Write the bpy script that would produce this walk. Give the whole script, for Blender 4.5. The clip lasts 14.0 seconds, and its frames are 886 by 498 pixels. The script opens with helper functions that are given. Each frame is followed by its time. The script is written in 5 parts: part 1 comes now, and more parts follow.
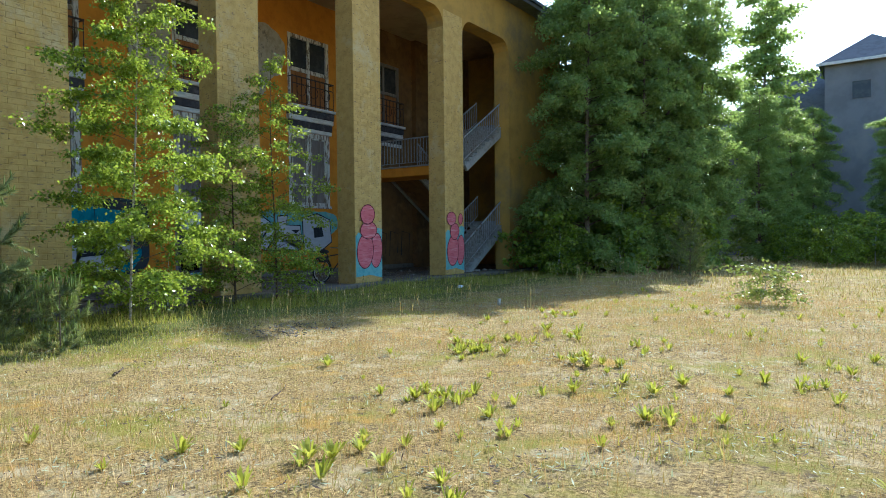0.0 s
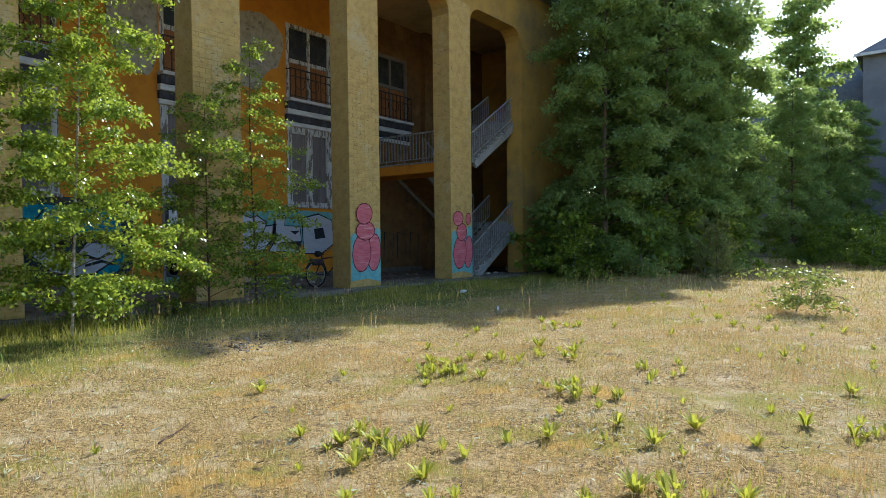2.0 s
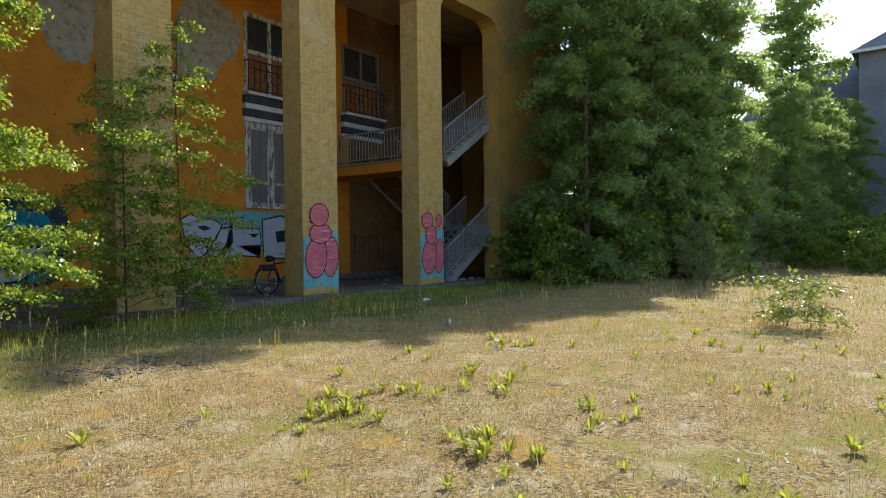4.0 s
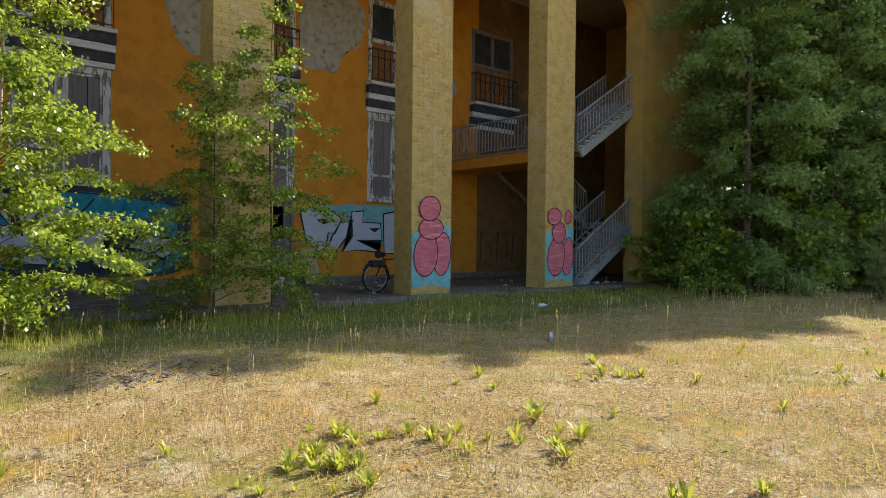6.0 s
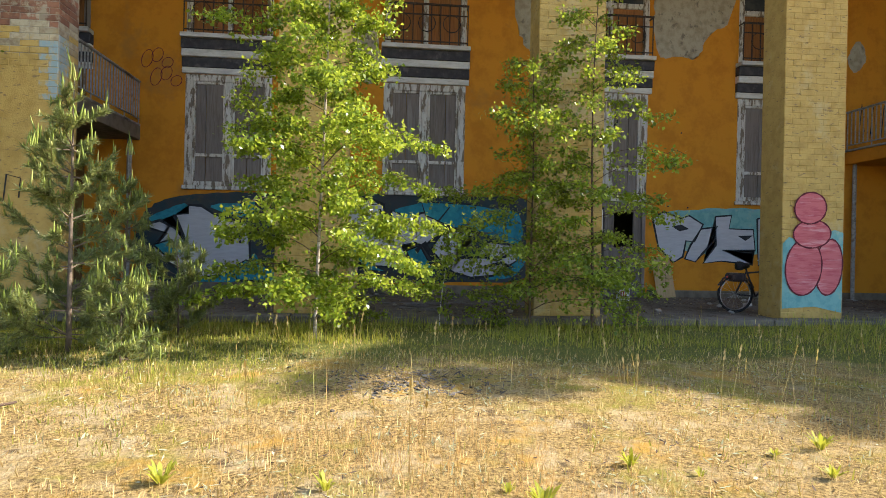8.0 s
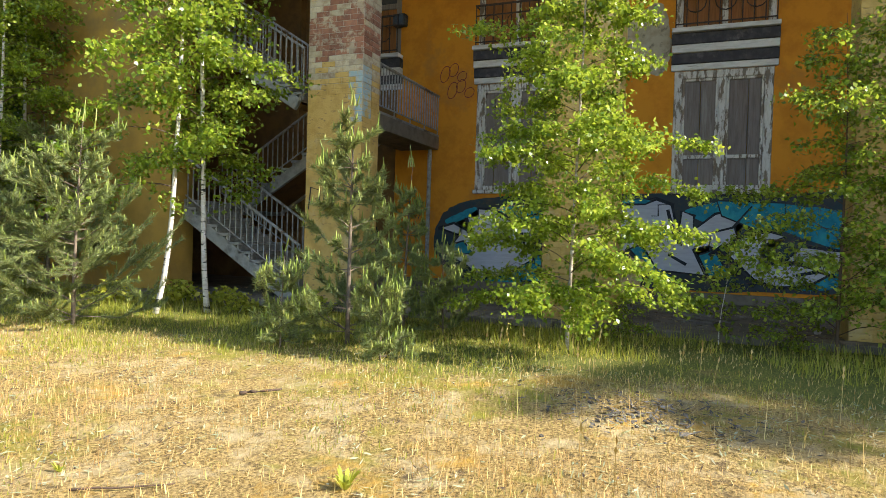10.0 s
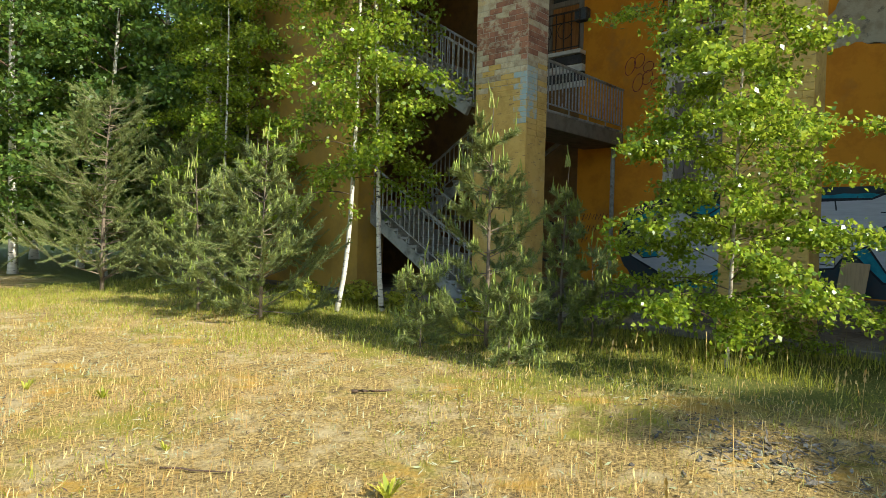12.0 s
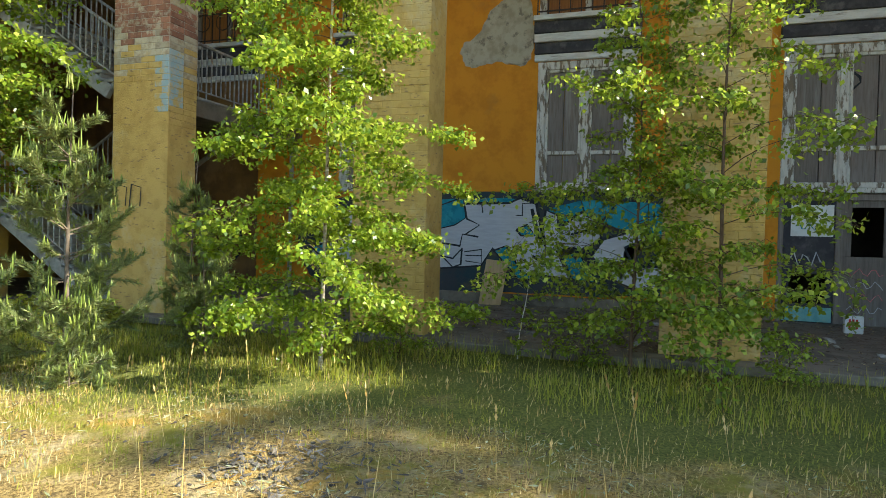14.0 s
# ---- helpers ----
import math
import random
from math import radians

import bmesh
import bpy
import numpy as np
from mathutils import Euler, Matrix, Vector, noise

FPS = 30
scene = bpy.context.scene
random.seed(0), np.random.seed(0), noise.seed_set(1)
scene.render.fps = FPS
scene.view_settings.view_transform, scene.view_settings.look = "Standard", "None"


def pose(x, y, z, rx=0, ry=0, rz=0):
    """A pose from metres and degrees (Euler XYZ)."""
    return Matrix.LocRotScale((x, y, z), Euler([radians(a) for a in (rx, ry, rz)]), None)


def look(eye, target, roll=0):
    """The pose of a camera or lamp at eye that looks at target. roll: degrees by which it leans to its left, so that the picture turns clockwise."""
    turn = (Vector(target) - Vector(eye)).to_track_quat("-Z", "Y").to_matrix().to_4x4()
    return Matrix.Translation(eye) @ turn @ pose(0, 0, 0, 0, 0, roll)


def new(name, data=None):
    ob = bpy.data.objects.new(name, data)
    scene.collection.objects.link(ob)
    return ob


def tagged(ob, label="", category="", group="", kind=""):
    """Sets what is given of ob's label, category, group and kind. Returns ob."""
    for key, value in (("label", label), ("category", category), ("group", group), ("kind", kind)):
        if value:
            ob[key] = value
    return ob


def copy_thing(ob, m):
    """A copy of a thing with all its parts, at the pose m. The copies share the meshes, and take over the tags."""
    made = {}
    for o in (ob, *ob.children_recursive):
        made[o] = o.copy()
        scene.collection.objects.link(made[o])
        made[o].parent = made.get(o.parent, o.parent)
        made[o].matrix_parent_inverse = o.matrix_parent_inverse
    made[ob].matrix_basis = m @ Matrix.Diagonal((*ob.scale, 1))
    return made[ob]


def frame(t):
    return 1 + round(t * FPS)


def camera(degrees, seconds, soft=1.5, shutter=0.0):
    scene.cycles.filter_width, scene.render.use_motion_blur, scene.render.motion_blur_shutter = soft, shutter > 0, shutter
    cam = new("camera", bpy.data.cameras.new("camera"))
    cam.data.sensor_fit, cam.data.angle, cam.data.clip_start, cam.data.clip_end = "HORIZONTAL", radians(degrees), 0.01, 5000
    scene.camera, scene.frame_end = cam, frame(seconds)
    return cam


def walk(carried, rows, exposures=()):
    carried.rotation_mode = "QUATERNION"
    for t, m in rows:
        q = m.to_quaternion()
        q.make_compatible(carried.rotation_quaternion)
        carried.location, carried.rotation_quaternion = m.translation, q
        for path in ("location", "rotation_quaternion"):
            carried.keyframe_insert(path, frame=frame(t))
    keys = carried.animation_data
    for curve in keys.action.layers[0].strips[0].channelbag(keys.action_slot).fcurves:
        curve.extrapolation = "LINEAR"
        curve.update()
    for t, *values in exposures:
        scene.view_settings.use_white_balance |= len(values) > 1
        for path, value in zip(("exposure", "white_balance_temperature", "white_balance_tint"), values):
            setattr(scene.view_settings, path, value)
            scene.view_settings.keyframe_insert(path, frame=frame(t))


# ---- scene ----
cam = camera(69.1, 14.0, soft=0.6)
ROWS = [
    (0.0, 0.924, 0.319, 1.320, 35.04, -1.02, 0.54),
    (0.5, 0.847, 0.593, 1.309, 33.63, -0.85, 0.44),
    (1.0, 0.780, 0.919, 1.302, 34.36, -0.80, 0.44),
    (1.5, 0.724, 1.323, 1.296, 35.26, -0.80, 0.62),
    (2.0, 0.668, 1.743, 1.281, 37.34, -0.81, 0.66),
    (2.5, 0.622, 2.190, 1.274, 37.23, -0.84, 0.99),
    (3.0, 0.586, 2.580, 1.264, 37.01, -0.57, 0.76),
    (5.3, 0.302, 4.337, 1.297, 37.48, -0.62, 0.30),
    (5.5, 0.257, 4.507, 1.291, 40.87, -0.61, -0.03),
    (6.0, 0.082, 4.986, 1.260, 50.62, -0.67, -0.60),
    (6.5, -0.187, 5.462, 1.205, 59.45, -0.16, -0.57),
    (7.0, -0.449, 5.899, 1.155, 70.27, -0.15, -0.59),
    (7.2, -0.530, 6.030, 1.148, 73.84, -0.10, -0.73),
    (9.3, -0.849, 6.821, 1.257, 100.24, -0.36, -1.56),
    (9.5, -0.888, 6.889, 1.273, 103.72, -0.44, -1.63),
    (10.0, -1.086, 7.072, 1.324, 111.75, -1.08, -1.66),
    (10.5, -1.253, 7.203, 1.338, 117.46, -1.42, -1.81),
    (11.0, -1.471, 7.317, 1.328, 124.89, -1.46, -1.48),
    (11.5, -1.636, 7.494, 1.344, 129.57, -1.55, -1.36),
    (12.0, -1.723, 7.788, 1.373, 131.11, -1.46, -1.24),
    (12.5, -1.851, 8.120, 1.397, 127.94, -1.42, -1.17),
    (13.0, -2.125, 8.421, 1.406, 122.54, -1.22, -1.00),
    (13.5, -2.459, 8.704, 1.416, 118.08, -1.16, -1.12),
    (14.0, -2.832, 8.995, 1.456, 109.10, -1.19, -1.56),
]
walk(cam, [(t, pose(x, y, z, 90 + pitch, roll, yaw)) for t, x, y, z, yaw, pitch, roll in ROWS],
     exposures=[(0.0, 0.95, 5200, 3), (0.5, 0.76, 5250, 4), (1.5, 0.76, 5400, 7), (3.0, 0.75, 5650, 9), (5.5, 0.85, 5900, 12), (7.2, 1.4, 6600, 14), (9.5, 1.45, 6400, 8), (11.0, 1.15, 6500, 3), (12.5, 1.0, 6500, -3), (13.0, 1.05, 6500, -3), (14.0, 1.5, 6400, 0)])

# ---- light: a low sun that grazes the facade ----
SUN_YAW, SUN_EL = 3.5, 36.0
world = bpy.data.worlds.new("sky")
scene.world = world
world.use_nodes = True
sky = world.node_tree.nodes.new("ShaderNodeTexSky")
sky.sky_type, sky.sun_disc = "NISHITA", False
sky.sun_elevation, sky.sun_rotation = radians(SUN_EL), radians(-SUN_YAW)
world.node_tree.links.new(sky.outputs[0], world.node_tree.nodes["Background"].inputs[0])
world.node_tree.nodes["Background"].inputs[1].default_value = 0.15
to_sun = Vector((-math.sin(radians(SUN_YAW)) * math.cos(radians(SUN_EL)),
                 math.cos(radians(SUN_YAW)) * math.cos(radians(SUN_EL)), math.sin(radians(SUN_EL))))
sun = new("sun", bpy.data.lights.new("sun", "SUN"))
sun.data.energy, sun.data.angle, sun.data.color = 5.0, radians(0.53), (1.0, 0.93, 0.8)
sun.matrix_world = look(to_sun * 50, (0, 0, 0))


# ---- materials ----
def nodes_of(name):
    m = bpy.data.materials.new(name)
    m.use_nodes = True
    t = m.node_tree
    return m, t, t.nodes["Principled BSDF"]


def noise_at(t, scale, detail=4.0, rough=0.6, stretch=(1, 1, 1), seed=0.0):
    geo = t.nodes.new("ShaderNodeNewGeometry")
    mp = t.nodes.new("ShaderNodeMapping")
    mp.inputs["Scale"].default_value = stretch
    mp.inputs["Location"].default_value = (seed, seed * 0.7, seed * 1.3)
    n = t.nodes.new("ShaderNodeTexNoise")
    n.inputs["Scale"].default_value, n.inputs["Detail"].default_value, n.inputs["Roughness"].default_value = scale, detail, rough
    t.links.new(geo.outputs["Position"], mp.inputs[0])
    t.links.new(mp.outputs[0], n.inputs["Vector"])
    return n.outputs["Fac"]


def stepped(t, fac, lo, hi):
    r = t.nodes.new("ShaderNodeMapRange")
    r.inputs["From Min"].default_value, r.inputs["From Max"].default_value = lo, hi
    t.links.new(fac, r.inputs["Value"])
    return r.outputs[0]


def blended(t, fac, a, b):
    """A colour mix; a and b are colours or sockets."""
    n = t.nodes.new("ShaderNodeMix")
    n.data_type = "RGBA"
    for sock, v in ((n.inputs[6], a), (n.inputs[7], b)):
        if isinstance(v, tuple):
            sock.default_value = (*v, 1)
        else:
            t.links.new(v, sock)
    if isinstance(fac, float):
        n.inputs[0].default_value = fac
    else:
        t.links.new(fac, n.inputs[0])
    return n.outputs[2]


def bumped(t, b, fac, depth, dist=0.01):
    n = t.nodes.new("ShaderNodeBump")
    n.inputs["Strength"].default_value, n.inputs["Distance"].default_value = depth, dist
    t.links.new(fac, n.inputs["Height"])
    t.links.new(n.outputs[0], b.inputs["Normal"])


def surface(name, base, second, third=None, scale=6.0, big=0.7, edge=(0.45, 0.62), edge3=(0.55, 0.66), rough=0.85,
            bump=0.4, grain=60.0, stretch=(1, 1, 1), metal=0.0, vary=0.0, seed=0.0, chips=None):
    """Two tones by a middle noise, a third in large irregular patches, a fine grain in the relief."""
    m, t, b = nodes_of(name)
    col = blended(t, stepped(t, noise_at(t, scale, 6, 0.65, stretch, seed), *edge), base, second)
    if third:
        col = blended(t, stepped(t, noise_at(t, big, 5, 0.7, stretch, seed + 7), *edge3), col, third)
    if chips:
        col = blended(t, stepped(t, noise_at(t, 9.0, 3, 0.55, (1, 1, 3.2), seed + 3), 0.62, 0.68), col, chips)
    if vary:
        info = t.nodes.new("ShaderNodeObjectInfo")
        hsv = t.nodes.new("ShaderNodeHueSaturation")
        hsv.inputs["Hue"].default_value = 0.5
        r = t.nodes.new("ShaderNodeMapRange")
        r.inputs["To Min"].default_value, r.inputs["To Max"].default_value = 1 - vary, 1 + vary
        t.links.new(info.outputs["Random"], r.inputs["Value"])
        t.links.new(r.outputs[0], hsv.inputs["Value"])
        t.links.new(col, hsv.inputs["Color"])
        col = hsv.outputs[0]
    t.links.new(col, b.inputs["Base Color"])
    b.inputs["Roughness"].default_value, b.inputs["Metallic"].default_value = rough, metal
    b.inputs["Specular IOR Level"].default_value = 0.25
    bumped(t, b, noise_at(t, grain, 5, 0.6, stretch, seed), bump)
    return m


def leafy(name, a, b_, c, glow=0.45, rough=0.45):
    """Thin leaves: three tones picked island by island, part of the light passing through."""
    m, t, b = nodes_of(name)
    geo = t.nodes.new("ShaderNodeNewGeometry")
    rnd = geo.outputs["Random Per Island"]
    col = blended(t, stepped(t, rnd, 0.2, 0.8), a, b_)
    col = blended(t, stepped(t, rnd, 0.86, 0.9), col, c)
    t.links.new(col, b.inputs["Base Color"])
    b.inputs["Roughness"].default_value = rough
    b.inputs["Specular IOR Level"].default_value = 0.4
    tr = t.nodes.new("ShaderNodeBsdfTranslucent")
    warm = blended(t, 0.5, col, (min(1, c[0] * 1.6), min(1, c[1] * 1.6), c[2]))
    t.links.new(warm, tr.inputs["Color"])
    mix = t.nodes.new("ShaderNodeMixShader")
    mix.inputs[0].default_value = glow
    t.links.new(b.outputs[0], mix.inputs[1])
    t.links.new(tr.outputs[0], mix.inputs[2])
    t.links.new(mix.outputs[0], t.nodes["Material Output"].inputs["Surface"])
    return m


ORANGE = surface("orange_render", (0.62, 0.255, 0.022), (0.52, 0.2, 0.018), (0.42, 0.19, 0.04), scale=2.2, big=0.5, edge3=(0.6, 0.72), bump=0.3, grain=90)
YELLOW = surface("yellow_paint_on_brick", (0.53, 0.36, 0.115), (0.44, 0.29, 0.085), (0.53, 0.42, 0.22), scale=5, big=1.1, edge3=(0.55, 0.7), bump=0.9, grain=45, vary=0.05, chips=(0.27, 0.185, 0.085))
OCHRE = surface("ochre_render", (0.44, 0.265, 0.055), (0.35, 0.215, 0.05), (0.24, 0.17, 0.07), scale=1.7, big=0.45, edge3=(0.5, 0.68), bump=0.5, grain=40)
PEELED = surface("peeled_grey_render", (0.42, 0.38, 0.29), (0.32, 0.28, 0.2), (0.2, 0.18, 0.14), scale=5, big=4.0, edge3=(0.56, 0.64), bump=0.8, grain=30)
BRICK_RED = surface("bare_red_brick", (0.3, 0.14, 0.085), (0.22, 0.11, 0.075), (0.42, 0.34, 0.24), scale=9, big=3.2, edge3=(0.52, 0.6), bump=0.8, grain=60, vary=0.25)
BRICK_PALE = surface("limewashed_brick", (0.46, 0.4, 0.28), (0.33, 0.25, 0.16), (0.45, 0.33, 0.16), scale=7, big=2.0, bump=0.8, grain=60, vary=0.15)
MORTAR = surface("grey_mortar", (0.4, 0.36, 0.29), (0.3, 0.27, 0.21), scale=20, bump=0.8, grain=120)
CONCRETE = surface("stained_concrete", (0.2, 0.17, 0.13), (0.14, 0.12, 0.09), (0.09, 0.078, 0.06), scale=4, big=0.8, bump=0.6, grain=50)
STAIR_STONE = surface("pale_stair_stone", (0.33, 0.32, 0.29), (0.25, 0.24, 0.22), (0.17, 0.16, 0.14), scale=6, big=1.2, bump=0.4, grain=60)
CEILING = surface("dirty_ceiling_paint", (0.55, 0.42, 0.24), (0.42, 0.32, 0.19), scale=1.3, bump=0.3, grain=40)
WHITE_WOOD = surface("peeling_white_paint", (0.62, 0.6, 0.55), (0.5, 0.47, 0.42), (0.2, 0.16, 0.12), scale=14, big=9, edge3=(0.5, 0.56), rough=0.7, bump=0.9, grain=70, stretch=(1, 1, 0.25))
BOARD = surface("weathered_grey_board", (0.21, 0.18, 0.16), (0.16, 0.135, 0.12), (0.26, 0.24, 0.22), scale=8, big=1.6, bump=0.5, grain=60, stretch=(1, 4, 0.3), vary=0.12)
BROWN_BOARD = surface("brown_plank", (0.34, 0.15, 0.05), (0.26, 0.11, 0.04), scale=7, bump=0.5, grain=60, stretch=(1, 5, 0.3), vary=0.15)
WHITE_TRIM = surface("white_trim_paint", (0.66, 0.65, 0.62), (0.52, 0.5, 0.47), (0.36, 0.33, 0.29), scale=6, big=4, edge3=(0.6, 0.7), bump=0.4, grain=40, stretch=(1, 0.4, 2))
BLACK_TRIM = surface("black_trim_paint", (0.05, 0.048, 0.055), (0.08, 0.075, 0.08), (0.13, 0.12, 0.12), scale=5, big=3, bump=0.3, grain=40)
IRON = surface("rusty_black_iron", (0.035, 0.03, 0.03), (0.09, 0.05, 0.03), scale=20, rough=0.6, bump=0.5, grain=90)
RAIL_PAINT = surface("grey_rail_paint", (0.34, 0.34, 0.33), (0.24, 0.22, 0.2), (0.18, 0.12, 0.08), scale=12, big=5, rough=0.55, bump=0.4, grain=80)
PLY = surface("raw_plywood", (0.48, 0.34, 0.18), (0.4, 0.28, 0.15), scale=4, bump=0.2, grain=60, stretch=(1, 6, 0.6))
# darker brown than the orange wall, for the stair bays and flight undersides
DARK_BROWN = surface("dark_brown_render", (0.2, 0.11, 0.04), (0.14, 0.08, 0.035), (0.26, 0.15, 0.06), scale=3, big=0.8, bump=0.5, grain=50)
# near black: the darkness of an unlit room is put into the colour
DARK = surface("painted_interior_shade", (0.05, 0.045, 0.04), (0.03, 0.028, 0.025), scale=2, bump=0.2)
ROOF = surface("grey_roof_sheet", (0.16, 0.16, 0.17), (0.12, 0.12, 0.125), (0.2, 0.18, 0.16), scale=3, rough=0.6, bump=0.2)
FAR_WALL = surface("far_grey_render", (0.2, 0.2, 0.21), (0.16, 0.16, 0.17), (0.24, 0.23, 0.22), scale=0.8, big=0.2, bump=0.2)
SPRAY_WHITE = surface("pale_spray_paint", (0.52, 0.52, 0.55), (0.43, 0.43, 0.46), scale=6, edge=(0.35, 0.7), bump=0.3, grain=60, stretch=(1, 0.6, 4))
SPRAY_TEAL = surface("teal_spray_paint", (0.03, 0.24, 0.31), (0.02, 0.17, 0.23), (0.05, 0.32, 0.36), scale=5, big=1.5, bump=0.3, grain=60)
SPRAY_BLACK = surface("black_spray_paint", (0.022, 0.025, 0.03), (0.04, 0.045, 0.05), scale=6, bump=0.3, grain=60)
SPRAY_HALO = surface("dark_sprayed_halo", (0.05, 0.055, 0.06), (0.03, 0.055, 0.065), (0.1, 0.085, 0.05), scale=3, big=1.5, edge3=(0.56, 0.7), bump=0.3, grain=60)
SPRAY_PINK = surface("pink_spray_paint", (0.6, 0.16, 0.17), (0.5, 0.1, 0.12), (0.66, 0.3, 0.3), scale=6, big=2.5, bump=0.5, grain=50, stretch=(1, 0.5, 4))
SPRAY_RED = surface("red_brown_outline_paint", (0.16, 0.03, 0.04), (0.1, 0.02, 0.03), scale=10, bump=0.4)
SPRAY_AQUA = surface("aqua_spray_paint", (0.2, 0.42, 0.4), (0.14, 0.34, 0.34), (0.36, 0.45, 0.34), scale=6, big=2, bump=0.5, grain=50)
PALE_BLUE = surface("pale_blue_paint", (0.3, 0.4, 0.43), (0.42, 0.42, 0.36), (0.5, 0.37, 0.15), scale=8, big=3.5, edge3=(0.5, 0.58), bump=0.6, grain=50)
BARK = surface("white_birch_bark", (0.62, 0.58, 0.52), (0.48, 0.43, 0.37), (0.05, 0.045, 0.04), scale=10, big=7, edge3=(0.56, 0.6), bump=0.6, grain=40, stretch=(0.6, 0.6, 2.2))
YOUNG_BARK = surface("young_birch_bark", (0.36, 0.31, 0.25), (0.24, 0.19, 0.14), (0.55, 0.5, 0.44), scale=14, big=6, edge3=(0.54, 0.6), bump=0.5, grain=50, stretch=(0.6, 0.6, 1.5))
TWIG = surface("brown_birch_twig", (0.12, 0.075, 0.05), (0.08, 0.055, 0.04), scale=12, bump=0.4)
PINE_BARK = surface("grey_pine_bark", (0.2, 0.15, 0.11), (0.13, 0.1, 0.075), scale=18, bump=0.8, grain=60)
LEAF = leafy("birch_leaf", (0.055, 0.11, 0.011), (0.25, 0.34, 0.028), (0.44, 0.49, 0.08), 0.42, 0.3)
# far leaves, paler and greyer: backlight and haze are put into the colour
CLUMP_LEAF = leafy("far_leaf_painted_haze", (0.14, 0.22, 0.06), (0.24, 0.33, 0.09), (0.36, 0.42, 0.14), 0.55, 0.35)
# birch leaf again in darker tones: the wood's shade is put into the colour
LEAF_DARK = leafy("wood_leaf_painted_shade", (0.05, 0.1, 0.02), (0.1, 0.165, 0.03), (0.2, 0.27, 0.05), 0.4)
NEEDLE = leafy("pine_needle", (0.11, 0.15, 0.05), (0.24, 0.27, 0.1), (0.36, 0.37, 0.15), 0.3)
CANDLE = leafy("pine_candle", (0.2, 0.26, 0.045), (0.3, 0.35, 0.07), (0.4, 0.4, 0.12), 0.3)
STRAW = leafy("dry_straw", (0.36, 0.21, 0.06), (0.76, 0.58, 0.27), (0.36, 0.33, 0.09), 0.25, 0.6)
RED_STRAW = leafy("rusty_dry_grass", (0.44, 0.25, 0.085), (0.68, 0.47, 0.2), (0.5, 0.29, 0.12), 0.3, 0.6)
GREEN_BLADE = leafy("green_grass_blade", (0.17, 0.21, 0.022), (0.36, 0.36, 0.045), (0.48, 0.4, 0.12), 0.4, 0.5)
GREY_HERB = leafy("grey_green_herb", (0.3, 0.33, 0.2), (0.4, 0.42, 0.28), (0.5, 0.48, 0.34), 0.3, 0.7)
WEED = leafy("weed_leaf", (0.24, 0.28, 0.028), (0.42, 0.42, 0.05), (0.5, 0.47, 0.08), 0.4, 0.6)
ASH = surface("charred_debris", (0.09, 0.075, 0.06), (0.16, 0.135, 0.11), (0.28, 0.25, 0.21), scale=9, big=6, bump=0.9, grain=50, vary=0.3)
RUBBER = surface("black_rubber", (0.025, 0.025, 0.027), (0.04, 0.04, 0.04), scale=30, rough=0.7, bump=0.3)
BIKE_PAINT = surface("dark_bicycle_paint", (0.04, 0.03, 0.035), (0.07, 0.05, 0.05), scale=12, rough=0.35, bump=0.1)
CHROME = surface("dull_steel", (0.5, 0.5, 0.5), (0.4, 0.38, 0.36), scale=20, rough=0.35, metal=0.9, bump=0.1)
PAPER = surface("white_carton", (0.7, 0.7, 0.68), (0.6, 0.59, 0.56), scale=5, bump=0.1)
RED_PRINT = surface("red_print", (0.55, 0.06, 0.05), (0.45, 0.05, 0.04), scale=6, bump=0.0)
RUBBLE = surface("rubble_stone", (0.4, 0.38, 0.34), (0.3, 0.28, 0.25), scale=9, bump=0.8, vary=0.2)
GLASSY = surface("grimy_dark_pane", (0.04, 0.045, 0.05), (0.07, 0.07, 0.07), scale=3, rough=0.25, bump=0.05)


def lawn_material():
    m, t, b = nodes_of("dry_lawn")
    fine = noise_at(t, 38, 8, 0.7)
    col = blended(t, stepped(t, fine, 0.38, 0.62), (0.14, 0.09, 0.036), (0.6, 0.42, 0.17))
    col = blended(t, stepped(t, noise_at(t, 2.3, 6, 0.7, seed=4), 0.5, 0.66), col, (0.54, 0.42, 0.24))
    col = blended(t, stepped(t, noise_at(t, 0.9, 6, 0.75, seed=9), 0.51, 0.64), col, (0.3, 0.26, 0.05))
    col = blended(t, stepped(t, noise_at(t, 5.0, 5, 0.7, seed=15), 0.58, 0.68), col, (0.17, 0.12, 0.065))
    col = blended(t, stepped(t, noise_at(t, 1.6, 5, 0.7, seed=33), 0.58, 0.68), col, (0.5, 0.3, 0.07))
    # greener turf in the strip beside the building
    geo = t.nodes.new("ShaderNodeNewGeometry")
    sep = t.nodes.new("ShaderNodeSeparateXYZ")
    t.links.new(geo.outputs["Position"], sep.inputs[0])
    edge = t.nodes.new("ShaderNodeMath")
    edge.operation = "ADD"
    t.links.new(sep.outputs[0], edge.inputs[0])
    wob = t.nodes.new("ShaderNodeMath")
    wob.operation = "MULTIPLY"
    wob.inputs[1].default_value = 4.0
    t.links.new(noise_at(t, 0.7, 4, 0.6, seed=21), wob.inputs[0])
    t.links.new(wob.outputs[0], edge.inputs[1])
    green = blended(t, stepped(t, fine, 0.4, 0.65), (0.1, 0.11, 0.03), (0.24, 0.24, 0.06))
    col = blended(t, stepped(t, edge.outputs[0], -4.6, -5.6), col, green)
    t.links.new(col, b.inputs["Base Color"])
    b.inputs["Roughness"].default_value = 0.95
    b.inputs["Specular IOR Level"].default_value = 0.1
    bumped(t, b, fine, 1.0, 0.04)
    return m


LAWN = lawn_material()


